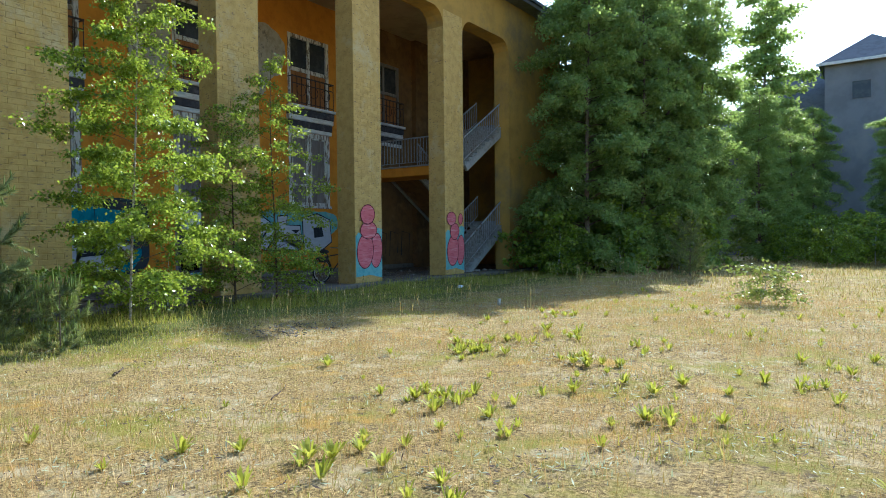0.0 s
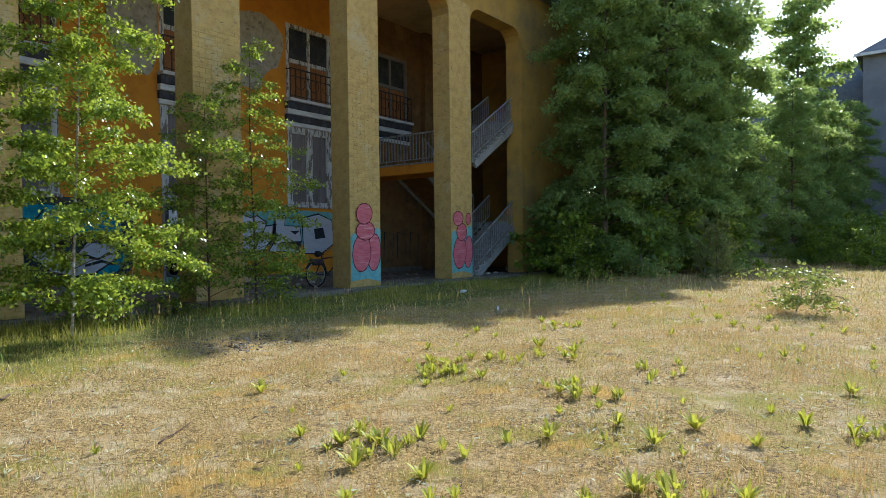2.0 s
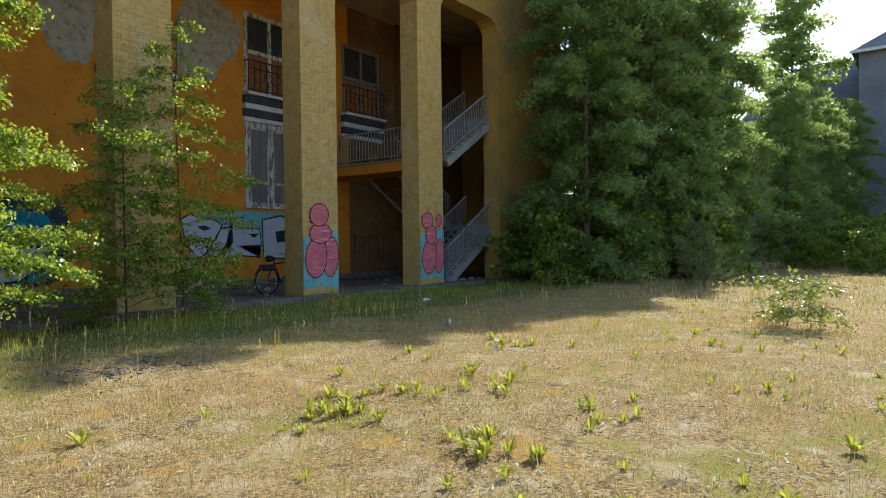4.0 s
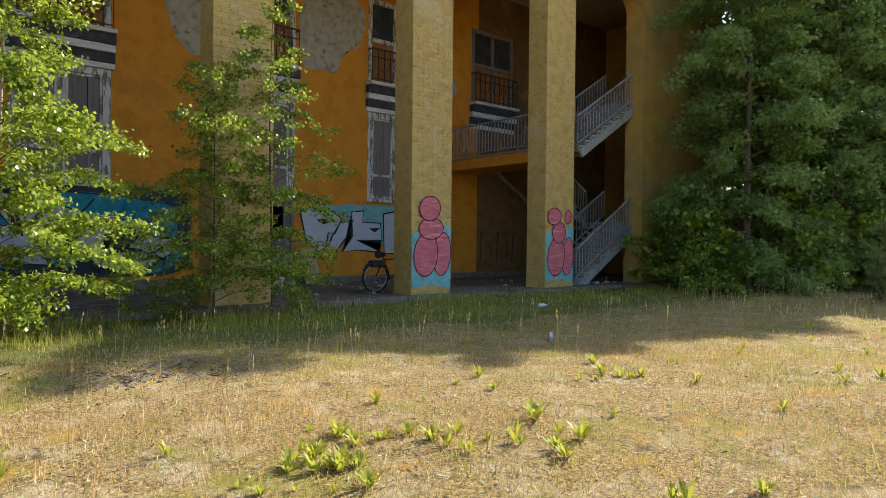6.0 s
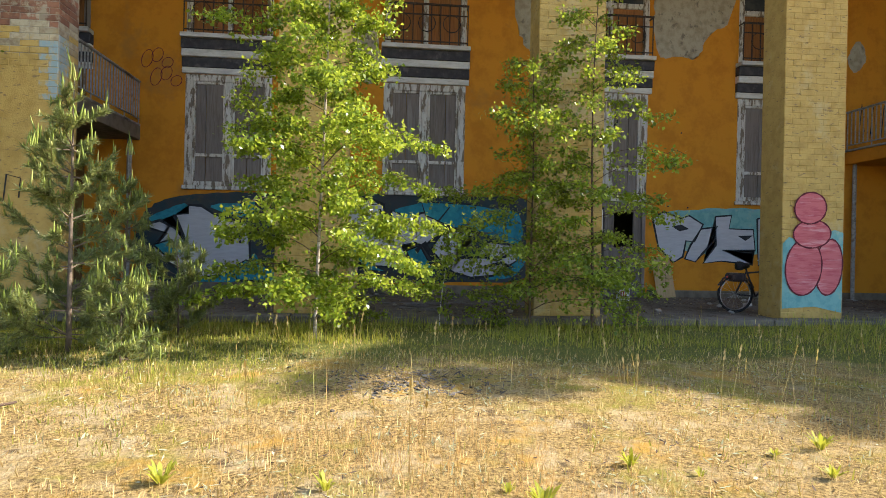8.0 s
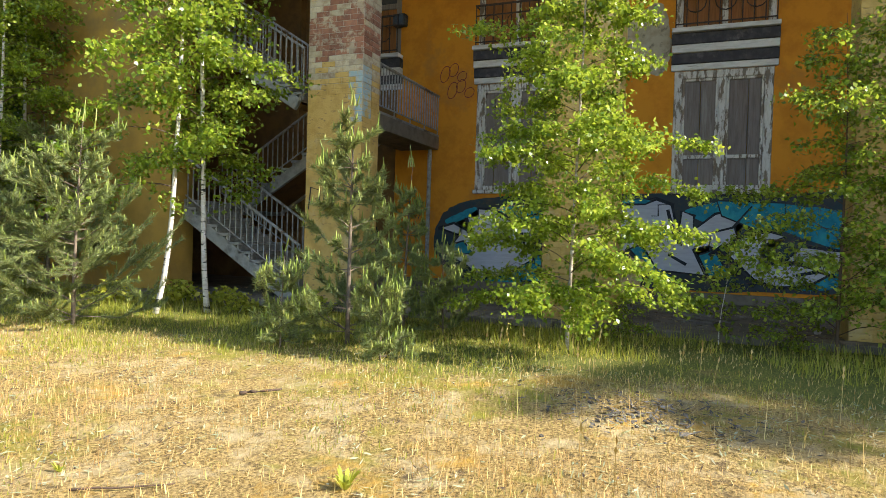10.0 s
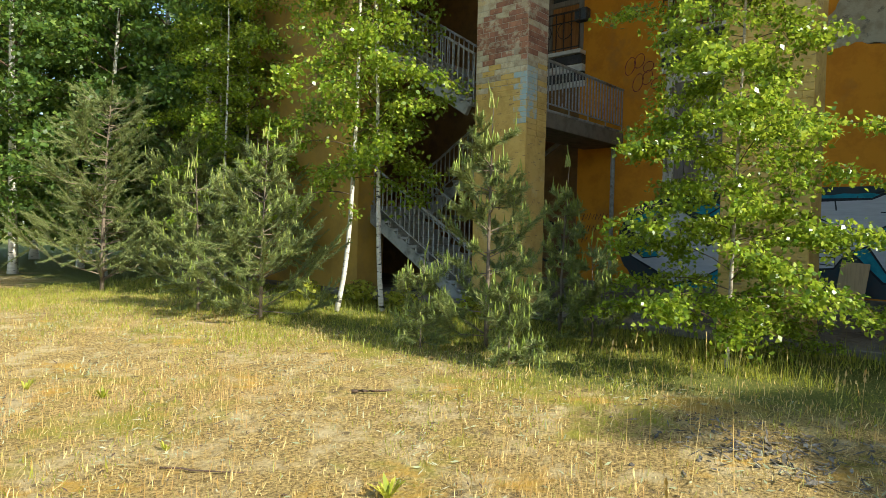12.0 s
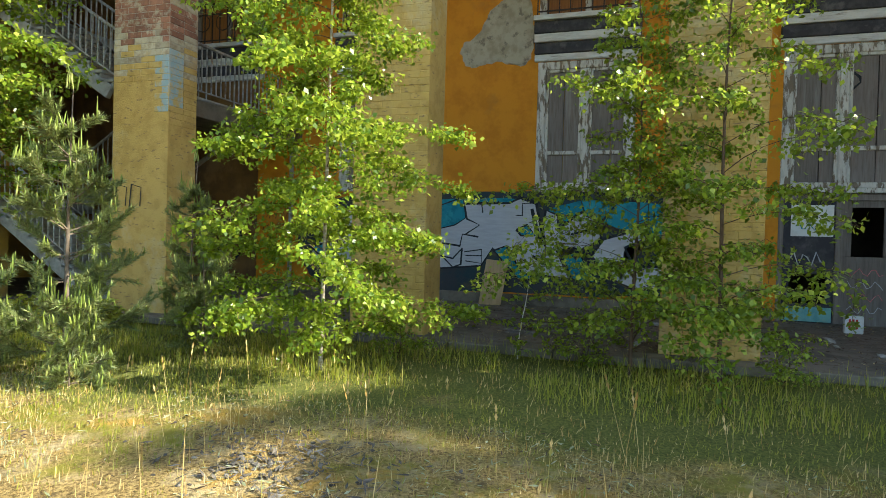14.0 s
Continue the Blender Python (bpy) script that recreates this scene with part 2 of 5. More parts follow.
# ---- building blocks ----
def mesh_of(name, verts, faces, material):
    me = bpy.data.meshes.new(name)
    me.from_pydata([tuple(v) for v in verts], [], faces)
    me.materials.append(material)
    me.update()
    return me


def mesh_fast(name, V, Q, material):
    """A mesh from an array of points and an array of equal-sided faces."""
    me = bpy.data.meshes.new(name)
    n, k = Q.shape
    me.vertices.add(len(V))
    me.vertices.foreach_set("co", np.ascontiguousarray(V, dtype=np.float32).ravel())
    me.loops.add(n * k)
    me.loops.foreach_set("vertex_index", np.ascontiguousarray(Q, dtype=np.int32).ravel())
    me.polygons.add(n)
    me.polygons.foreach_set("loop_start", np.arange(0, n * k, k, dtype=np.int32))
    me.polygons.foreach_set("loop_total", np.full(n, k, dtype=np.int32))
    me.materials.append(material)
    me.update(calc_edges=True)
    return me


def thing(name, at, label, category, group=""):
    e = new(name)
    e.empty_display_size = 0.1
    e.matrix_basis = Matrix.Translation(at)
    return tagged(e, label, category, group)


def under(ob, parent, label=""):
    """Puts ob under parent, leaving it where it is."""
    ob.parent = parent
    base = parent.matrix_basis.copy()
    if parent.parent:
        base = parent.parent.matrix_basis @ parent.matrix_parent_inverse @ base
    ob.matrix_parent_inverse = base.inverted()
    if label:
        tagged(ob, label)
    return ob


def add_box(bm, x0, x1, y0, y1, z0, z1):
    m = Matrix.Translation(((x0 + x1) / 2, (y0 + y1) / 2, (z0 + z1) / 2)) @ Matrix.Diagonal((x1 - x0, y1 - y0, z1 - z0, 1))
    bmesh.ops.create_cube(bm, size=1, matrix=m)


def add_bar(bm, a, b, w, h):
    """A square bar from a to b."""
    a, b = Vector(a), Vector(b)
    d = b - a
    q = d.to_track_quat("Z", "Y").to_matrix().to_4x4()
    bmesh.ops.create_cube(bm, size=1, matrix=Matrix.Translation((a + b) / 2) @ q @ Matrix.Diagonal((w, h, d.length, 1)))


def add_tube(bm, pts, radii, sides=6):
    """A tapered tube along points, closed at its ends."""
    rings = []
    pts = [Vector(p) for p in pts]
    for i, p in enumerate(pts):
        d = (pts[min(i + 1, len(pts) - 1)] - pts[max(i - 1, 0)]).normalized()
        u = d.orthogonal().normalized() if abs(d.z) < 0.95 else (Vector((1, 0, 0)) - d * d.x).normalized()
        v = d.cross(u)
        r = radii[i] if isinstance(radii, (list, tuple)) else radii
        rings.append([bm.verts.new(p + (u * math.cos(6.2832 * k / sides) + v * math.sin(6.2832 * k / sides)) * r) for k in range(sides)])
    for a, b in zip(rings, rings[1:]):
        for k in range(sides):
            bm.faces.new((a[k], a[(k + 1) % sides], b[(k + 1) % sides], b[k]))
    bm.faces.new(rings[0][::-1])
    bm.faces.new(rings[-1])


def part(name, bm, material, parent=None, label="", bevel=0.0, smooth=False):
    if bevel:
        bmesh.ops.bevel(bm, geom=list(bm.edges), offset=bevel, segments=1, affect="EDGES", clamp_overlap=True)
    bmesh.ops.recalc_face_normals(bm, faces=list(bm.faces))
    me = bpy.data.meshes.new(name)
    bm.to_mesh(me)
    bm.free()
    me.materials.append(material)
    if smooth:
        me.polygons.foreach_set("use_smooth", [True] * len(me.polygons))
    ob = new(name, me)
    return under(ob, parent, label) if parent else ob


def boxes(name, material, parent, *sizes, label="", bevel=0.0):
    bm = bmesh.new()
    for s in sizes:
        add_box(bm, *s)
    return part(name, bm, material, parent, label, bevel)


def structure(ob, label, category):
    return tagged(ob, label, category, kind="structure")


# ---- the ground ----
FRONT, BACK = -11.04, -15.78
DEEP = 0.64
PILLARS = (0.38, 4.78, 8.95, 13.23, 17.51)
WIDE = 1.12


def ground_height(x, y):
    return 0.035 * np.sin(0.8 * x + 0.3 * y) + 0.03 * np.sin(0.55 * y - 0.4 * x + 1) + 0.015 * np.sin(2.1 * x + 1.7 * y) - 0.02


def make_ground():
    far = np.array([50, 80, 140, 260, 500.0])
    a = np.concatenate([-far[::-1], np.arange(-36, 36.1, 0.6), far])
    b = np.concatenate([-far[::-1], np.arange(-36, 48.1, 0.6), far + 10])
    X, Y = np.meshgrid(a, b, indexing="ij")
    fade = np.clip((60 - np.hypot(X, Y)) / 30, 0, 1)
    Z = ground_height(X, Y) * fade
    nx, ny = X.shape
    i = np.arange(nx * ny).reshape(nx, ny)
    Q = np.stack([i[:-1, :-1], i[1:, :-1], i[1:, 1:], i[:-1, 1:]], -1).reshape(-1, 4)
    me = mesh_fast("ground", np.stack([X, Y, Z], -1).reshape(-1, 3), Q, LAWN)
    me.polygons.foreach_set("use_smooth", [True] * len(me.polygons))
    return structure(new("ground", me), "dry yellowed lawn with greener turf beside the building", "ground")


ground = make_ground()

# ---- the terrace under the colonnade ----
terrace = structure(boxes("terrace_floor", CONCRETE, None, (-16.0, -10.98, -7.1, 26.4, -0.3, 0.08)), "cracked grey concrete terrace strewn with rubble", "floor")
rng = random.Random(3)
y = -7.0
while y < 26.2:
    w = rng.uniform(0.9, 1.5)
    tilt = rng.uniform(-0.4, 0.4)
    bm = bmesh.new()
    add_box(bm, -0.19, 0.19, 0.006, w - 0.012, -0.06, 0.05)
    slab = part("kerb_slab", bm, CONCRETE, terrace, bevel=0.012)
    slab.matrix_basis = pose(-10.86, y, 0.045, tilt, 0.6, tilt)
    y += w

# ---- the back wall, its openings cut through ----
WINDOWS = [(-2.0, 1.92), (1.99, 1.92), (6.45, 1.92), (10.9, 1.94), (15.13, 1.92), (19.15, 1.92)]
SILL, HEAD, UP_SILL, UP_HEAD = 2.48, 5.0, 5.9, 8.3
DOOR_BAY = 3


def make_back_wall():
    bm = bmesh.new()
    edge = -7.1
    for k, (y0, w) in enumerate(WINDOWS):
        add_box(bm, BACK - 0.4, BACK, edge, y0, 0.08, 9.6)
        if k in (0, 5):
            add_box(bm, BACK - 0.4, BACK, y0, y0 + w, 0.08, HEAD)
        elif k != DOOR_BAY:
            add_box(bm, BACK - 0.4, BACK, y0, y0 + w, 0.08, SILL)
        add_box(bm, BACK - 0.4, BACK, y0, y0 + w, HEAD, UP_SILL)
        add_box(bm, BACK - 0.4, BACK, y0, y0 + w, UP_HEAD, 9.6)
        edge = y0 + w
    add_box(bm, BACK - 0.4, BACK, edge, 26.4, 0.08, 9.6)
    return structure(part("wall_back", bm, ORANGE), "orange rendered wall behind the colonnade with graffiti", "wall")


wall_back = make_back_wall()
plinth = structure(boxes("baseboard", CONCRETE, None, (BACK, BACK + 0.03, -7.0, 10.85, 0.08, 0.3), (BACK, BACK + 0.03, 12.9, 26.3, 0.08, 0.26), bevel=0.01), "low bare concrete plinth along the wall", "plinth")


# ---- pillars, end walls, beam, ceiling, roof ----
pillars = []
for y0 in PILLARS:
    bm = bmesh.new()
    add_box(bm, FRONT - DEEP, FRONT - 0.006, y0, y0 + WIDE, 0.0, 8.74 if y0 > 1 else 3.95)
    col = part("pillar", bm, YELLOW)
    if y0 < 1:
        boxes("bare_core", MORTAR, col, (FRONT - DEEP, FRONT - 0.006, y0, y0 + WIDE, 3.95, 8.74), label="bare grey mortar and brick")
    pillars.append(structure(col, "tall square brick pillar in worn yellow paint" if y0 > 1 else "tall square pillar with red brick laid bare halfway up", "pillar"))

wall_south = structure(boxes("wall_south", OCHRE, None, (FRONT - DEEP, FRONT, -7.1, -2.8, 0, 10.2), (-26, FRONT - DEEP, -7.1, -6.7, 0, 10.2)), "blank ochre rendered end wall of the building", "wall")
wall_north = structure(boxes("wall_north", OCHRE, None, (FRONT - DEEP, FRONT, 21.82, 26.4, 0, 10.2), (-26, FRONT - DEEP, 26.0, 26.4, 0, 10.2)), "blank ochre rendered end wall half hidden by trees", "wall")
wall_rear = structure(boxes("wall_rear", OCHRE, None, (-26.4, -26, -7.1, 26.4, 0, 10.2)), "plain rendered rear wall of the building", "wall")


def make_beam():
    """The beam over the pillars, with rounded haunches in the corners of every bay."""
    bm = bmesh.new()
    add_box(bm, FRONT - DEEP, FRONT - 0.003, -2.8, 21.82, 8.72, 10.2)
    ends = [-2.8] + [v for p in PILLARS for v in (p, p + WIDE)] + [21.82]
    for a, b in zip(ends[0::2], ends[1::2]):
        for y0, s in ((a, 1), (b, -1)):
            r = 0.55
            arc = [(y0, 8.72), (y0, 8.72 - r)] + [(y0 + s * r * (1 - math.cos(q)), 8.72 - r * (1 - math.sin(q))) for q in (0.35, 0.7, 1.05, 1.35)] + [(y0 + s * r, 8.72)]
            f = [bm.verts.new((FRONT - 0.004, p, z)) for p, z in arc]
            g = [bm.verts.new((FRONT - DEEP + 0.01, p, z)) for p, z in arc]
            bm.faces.new(f), bm.faces.new(g[::-1])
            for i in range(len(arc)):
                j = (i + 1) % len(arc)
                bm.faces.new((f[i], f[j], g[j], g[i]))
    return structure(part("beam", bm, OCHRE), "ochre beam with rounded haunches above the pillars", "beam")


make_beam()
structure(boxes("ceiling", CEILING, None, (-26, FRONT - DEEP, -6.7, 26.0, 9.6, 9.8)), "stained ceiling of the colonnade", "ceiling")
structure(boxes("eaves", ROOF, None, (-26.9, -10.5, -7.6, 26.9, 10.2, 10.34), (-26.9, -10.42, -7.7, 27.0, 10.34, 10.46)), "thin grey projecting eaves of the roof", "eaves")


def make_roof():
    bm = bmesh.new()
    v = [bm.verts.new(p) for p in ((-26.9, -7.6, 10.46), (-10.5, -7.6, 10.46), (-10.5, 26.9, 10.46), (-26.9, 26.9, 10.46), (-18.7, -1, 14.2), (-18.7, 20, 14.2))]
    for f in ((0, 1, 4), (1, 2, 5, 4), (2, 3, 5), (3, 0, 4, 5), (0, 3, 2, 1)):
        bm.faces.new([v[i] for i in f])
    return structure(part("roof", bm, ROOF), "low grey hipped roof", "roof")


make_roof()


# ---- windows: boarded casements below, railed openings above ----
def make_window(k, y0, w):
    x = BACK - 0.1
    door = k == DOOR_BAY
    win = thing(f"window_{k + 1}", (x, y0 + w / 2, SILL), "railed upper window over the stair landing" if k in (0, 5) else "tall window in peeling white paint boarded with grey planks" if not door else "tall boarded window in peeling white paint above a doorway", "window")
    tagged(win, kind="structure")
    mid = y0 + w / 2
    f = 0.17
    if k not in (0, 5):
        boxes("window_frame", WHITE_WOOD, win, (x, x + 0.115, y0, y0 + f, SILL, HEAD), (x, x + 0.115, y0 + w - f, y0 + w, SILL, HEAD),
              (x + 0.003, x + 0.112, y0 + f, y0 + w - f, HEAD - 0.16, HEAD), (x + 0.003, x + 0.112, y0 + f, y0 + w - f, SILL, SILL + 0.1), bevel=0.012)
        boxes("mullion", WHITE_WOOD, win, (x + 0.005, x + 0.105, mid - 0.075, mid + 0.075, SILL + 0.1, HEAD - 0.16), bevel=0.014)
        low = SILL + 0.66
        for a, b in ((y0 + f, mid - 0.075), (mid + 0.075, y0 + w - f)):
            sash = boxes("sash", WHITE_WOOD, win, (x + 0.01, x + 0.085, a, a + 0.055, SILL + 0.1, HEAD - 0.16), (x + 0.01, x + 0.085, b - 0.055, b, SILL + 0.1, HEAD - 0.16),
                         (x + 0.012, x + 0.083, a + 0.055, b - 0.055, low, low + 0.075), (x + 0.012, x + 0.083, a + 0.055, b - 0.055, HEAD - 0.215, HEAD - 0.16), bevel=0.008)
            cut = a + (b - a) * (0.5 + 0.12 * math.sin(k * 3 + a))
            for p, q in ((a + 0.055, cut - 0.006), (cut + 0.006, b - 0.055)):
                boxes("board", BOARD, win, (x + 0.02, x + 0.045 + 0.008 * math.sin(p * 9), p, q, SILL + 0.1, low), bevel=0.004)
                boxes("board", BOARD, win, (x + 0.02, x + 0.05 + 0.008 * math.sin(q * 7), p, q, low + 0.075, HEAD - 0.215), bevel=0.004)
        boxes("window_sill", WHITE_WOOD, win, (BACK - 0.09, BACK + 0.07, y0 - 0.04, y0 + w + 0.04, SILL - 0.09, SILL - 0.002), bevel=0.012)
    # stepped cornice that carries the little balcony
    for z0, z1, out, m in ((5.005, 5.14, 0.07, WHITE_TRIM), (5.143, 5.36, 0.1, BLACK_TRIM), (5.363, 5.53, 0.16, WHITE_TRIM), (5.533, 5.76, 0.19, BLACK_TRIM), (5.763, 5.86, 0.29, WHITE_TRIM)):
        boxes("cornice_band", m, win, (BACK - 0.02, BACK + out, y0 - 0.07, y0 + w + 0.07, z0, z1), bevel=0.012)
    # the upper opening: frame, dark pane, brown boards behind the balustrade
    boxes("upper_frame", BOARD if k in (0, 5) else WHITE_WOOD, win, (x, x + 0.11, y0, y0 + 0.14, UP_SILL, UP_HEAD), (x, x + 0.11, y0 + w - 0.14, y0 + w, UP_SILL, UP_HEAD),
          (x + 0.003, x + 0.107, y0 + 0.14, y0 + w - 0.14, UP_HEAD - 0.14, UP_HEAD), (x + 0.003, x + 0.107, y0 + 0.14, y0 + w - 0.14, UP_SILL + 1.15, UP_SILL + 1.28), (x + 0.004, x + 0.1, mid - 0.06, mid + 0.06, UP_SILL, UP_HEAD - 0.14), bevel=0.012)
    for a, b in ((y0 + 0.14, mid - 0.06), (mid + 0.06, y0 + w - 0.14)):
        boxes("pane", GLASSY, win, (x + 0.03, x + 0.04, a, b, UP_SILL + 1.28, UP_HEAD - 0.14))
        n = 3
        for i in range(n):
            p = a + (b - a) * i / n
            boxes("plank", BROWN_BOARD, win, (x + 0.03, x + 0.06, p + 0.004, p + (b - a) / n - 0.004, UP_SILL, UP_SILL + 1.15), bevel=0.004)
    # iron balustrade
    rail = boxes("balustrade", IRON, win, (BACK + 0.2, BACK + 0.235, y0 - 0.02, y0 + w + 0.02, 6.78, 6.82), (BACK + 0.205, BACK + 0.23, y0, y0 + w, 6.55, 6.575), (BACK + 0.205, BACK + 0.23, y0, y0 + w, 5.93, 5.955))
    n = 9
    for i in range(n + 1):
        p = y0 + w * i / n
        boxes("bar", IRON, rail, (BACK + 0.208, BACK + 0.228, p - 0.011, p + 0.011, 5.86, 6.79))
    for q in (0.2, 0.5, 0.8):
        bm = bmesh.new()
        c = y0 + w * q
        add_tube(bm, [(BACK + 0.24, c + 0.2 * math.cos(a * 0.5236), 6.36 + 0.2 * math.sin(a * 0.5236)) for a in range(13)], 0.013, 5)
        part("ring", bm, IRON, rail)
    boxes("side_rail", IRON, win, (BACK, BACK + 0.21, y0 - 0.012, y0 + 0.012, 6.78, 6.81), (BACK, BACK + 0.21, y0 + w - 0.012, y0 + w + 0.012, 6.78, 6.81))
    return win


for k, (y0, w) in enumerate(WINDOWS):
    make_window(k, y0, w)


# ---- the doorway under the fourth window ----
def make_door():
    y0, w = WINDOWS[DOOR_BAY]
    x = BACK - 0.12
    d = thing("door_1", (x, y0 + w / 2, 0.08), "dark battered wooden double door with broken panels and sprayed tags", "door")
    tagged(d, kind="structure")
    mid = y0 + w * 0.5
    top = SILL - 0.1
    boxes("door_frame", BOARD, d, (x, x + 0.13, y0, y0 + 0.09, 0.08, top), (x, x + 0.13, y0 + w - 0.09, y0 + w, 0.08, top), (x + 0.003, x + 0.127, y0 + 0.09, y0 + w - 0.09, top - 0.12, top), (x + 0.004, x + 0.12, mid - 0.055, mid + 0.055, 0.08, top - 0.12), bevel=0.01)
    a, b = y0 + 0.09, mid - 0.055
    left = boxes("door_leaf", BLACK_TRIM, d, (x + 0.03, x + 0.08, a, b, 0.95, top - 0.12), (x + 0.03, x + 0.08, a, a + 0.12, 0.08, 0.95), (x + 0.03, x + 0.08, b - 0.12, b, 0.08, 0.95), (x + 0.028, x + 0.082, a + 0.12, b - 0.12, 0.08, 0.42), label="black door leaf with a hole low down", bevel=0.006)
    boxes("poster", PAPER, left, (x + 0.083, x + 0.087, a + 0.12, b - 0.03, 1.62, 2.18), label="torn pale poster with blue scrawl")
    scrawl = bmesh.new()
    add_tube(scrawl, [(x + 0.09, a + 0.2 + 0.05 * i, 1.8 + 0.08 * math.sin(i * 1.9)) for i in range(9)], 0.012, 4)
    part("scrawl", scrawl, SPRAY_TEAL, left)
    mark = bmesh.new()
    add_tube(mark, [(x + 0.087, a + 0.12 + 0.07 * i, 1.22 + 0.13 * math.sin(i * 2.3)) for i in range(9)], 0.016, 4)
    part("scrawl", mark, SPRAY_WHITE, left)
    boxes("lower_panel", SPRAY_AQUA, left, (x + 0.084, x + 0.1, a + 0.02, b - 0.02, 0.1, 0.36), label="faded blue-green kick board", bevel=0.004)
    a, b = mid + 0.055, y0 + w - 0.09
    right = boxes("door_leaf", BOARD, d, (x + 0.03, x + 0.08, a, b, 0.08, 1.28), (x + 0.03, x + 0.08, a, a + 0.14, 1.28, top - 0.12), (x + 0.03, x + 0.08, b - 0.2, b, 1.28, top - 0.12), (x + 0.03, x + 0.08, a + 0.14, b - 0.2, 2.14, top - 0.12), label="brown door leaf with its upper panel broken out", bevel=0.006)
    for j in range(4):
        m = bmesh.new()
        add_tube(m, [(x + 0.086, a + 0.1 + 0.06 * i, 0.35 + 0.22 * j + 0.07 * math.sin(i * 1.7 + j)) for i in range(10)], 0.007, 4)
        part("scratch", m, SPRAY_PINK if j % 2 else SPRAY_WHITE, right)
    return d


make_door()
# added room walls whose near-black colour stands in for indoor shade
structure(boxes("dark_room", DARK, None, (BACK - 2.6, BACK - 2.5, 9, 15, 0.08, 9.5), (BACK - 2.5, BACK - 0.4, 9, 9.1, 0.08, 9.5), (BACK - 2.5, BACK - 0.4, 14.9, 15, 0.08, 9.5)), "bare room walls behind the doorways, coloured near black for shade", "wall")


# ---- staircases: front flight, half landing, back flight, landing, next flight ----
def make_stair(name, start, d, edge):
    """start: where the first nosing stands; d: +1 or -1, the way along the facade in which the front flight rises."""
    st = thing(name, (-12.1, start, 0.08), "weathered pale stone staircase with grey iron railings in the colonnade", "staircase", "staircases of the colonnade")
    rise, run, n = 0.17, 0.275, 11

    def flight(x0, x1, y, z, s, rails):
        for i in range(n):
            yy = y + s * run * i
            bm = bmesh.new()
            add_box(bm, x0, x1, min(yy, yy + s * (run + 0.03)) , max(yy, yy + s * (run + 0.03)), z + rise * (i + 1) - 0.055, z + rise * (i + 1))
            add_box(bm, x0 + 0.02, x1 - 0.02, min(yy + s * 0.025, yy + s * 0.07), max(yy + s * 0.025, yy + s * 0.07), z + rise * i, z + rise * (i + 1) - 0.055)
            part("step", bm, STAIR_STONE, st, bevel=0.008)
        a, b = Vector((0, y, z - 0.02)), Vector((0, y + s * run * n, z + rise * n - 0.02))
        for x in (x0 + 0.05, x1 - 0.05):
            bm = bmesh.new()
            add_bar(bm, (x, a.y + s * 0.1, a.z - 0.04), (x, b.y, b.z - 0.1), 0.1, 0.24)
            part("stringer", bm, STAIR_STONE, st, bevel=0.01)
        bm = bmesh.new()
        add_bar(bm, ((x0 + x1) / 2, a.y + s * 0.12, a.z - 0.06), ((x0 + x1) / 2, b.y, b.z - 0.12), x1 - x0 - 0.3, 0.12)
        part("soffit", bm, DARK_BROWN, st, "dark brown underside of the flight", bevel=0.01)
        for x in rails:
            bm = bmesh.new()
            add_bar(bm, (x, a.y, a.z + 1.02), (x, b.y, b.z + 1.02), 0.05, 0.045)
            add_bar(bm, (x, a.y, a.z + 0.24), (x, b.y, b.z + 0.24), 0.03, 0.025)
            rail = part("railing", bm, RAIL_PAINT, st, "grey painted iron railing", bevel=0.006)
            for i in range(2 * n + 1):
                f = i / (2 * n)
                bm = bmesh.new()
                p = a.lerp(b, f)
                add_box(bm, x - 0.011, x + 0.011, p.y - 0.011, p.y + 0.011, p.z + (0.05 if i % 4 == 0 else 0.22), p.z + 1.02)
                part("baluster", bm, RAIL_PAINT, rail)

    up = rise * n
    far = start + d * run * n
    flight(-12.85, -11.4, start, 0.08, d, (-11.46, -12.79))
    boxes("half_landing", STAIR_STONE, st, (-15.2, -11.75, min(far, far + d * 1.3), max(far, far + d * 1.3), 0.08 + up - 0.2, 0.08 + up), bevel=0.01)
    flight(-14.9, -13.45, far, 0.08 + up, -d, (-13.51,))
    top = 0.08 + 2 * up
    flight(-12.85, -11.4, start, top, d, (-11.46, -12.79))
    boxes("half_landing", STAIR_STONE, st, (-15.2, -11.75, min(far, far + d * 1.3), max(far, far + d * 1.3), top + up - 0.2, top + up), bevel=0.01)
    lo, hi = min(edge, start), max(edge, start)
    boxes("landing", ORANGE if d > 0 else CONCRETE, st, (BACK, FRONT - DEEP - 0.01, lo, hi, top - 0.36, top - 0.05), label="landing slab with a painted edge", bevel=0.012)
    boxes("landing_floor", STAIR_STONE, st, (BACK, FRONT - DEEP - 0.01, lo - 0.04, hi, top - 0.048, top), bevel=0.01)
    yr = edge + d * 0.03
    bm = bmesh.new()
    add_box(bm, BACK + 0.02, FRONT - DEEP - 0.02, yr - 0.03, yr + 0.03, top + 0.92, top + 0.965)
    add_box(bm, BACK + 0.02, FRONT - DEEP - 0.02, yr - 0.015, yr + 0.015, top + 0.1, top + 0.125)
    rail = part("railing", bm, RAIL_PAINT, st, "grey painted iron railing", bevel=0.006)
    m = 30
    for i in range(m + 1):
        x = BACK + 0.05 + (FRONT - DEEP - 0.05 - BACK - 0.05) * i / m
        boxes("baluster", RAIL_PAINT, rail, (x - 0.011, x + 0.011, yr - 0.011, yr + 0.011, top + (0 if i % 6 == 0 else 0.1), top + 0.93))
    return st


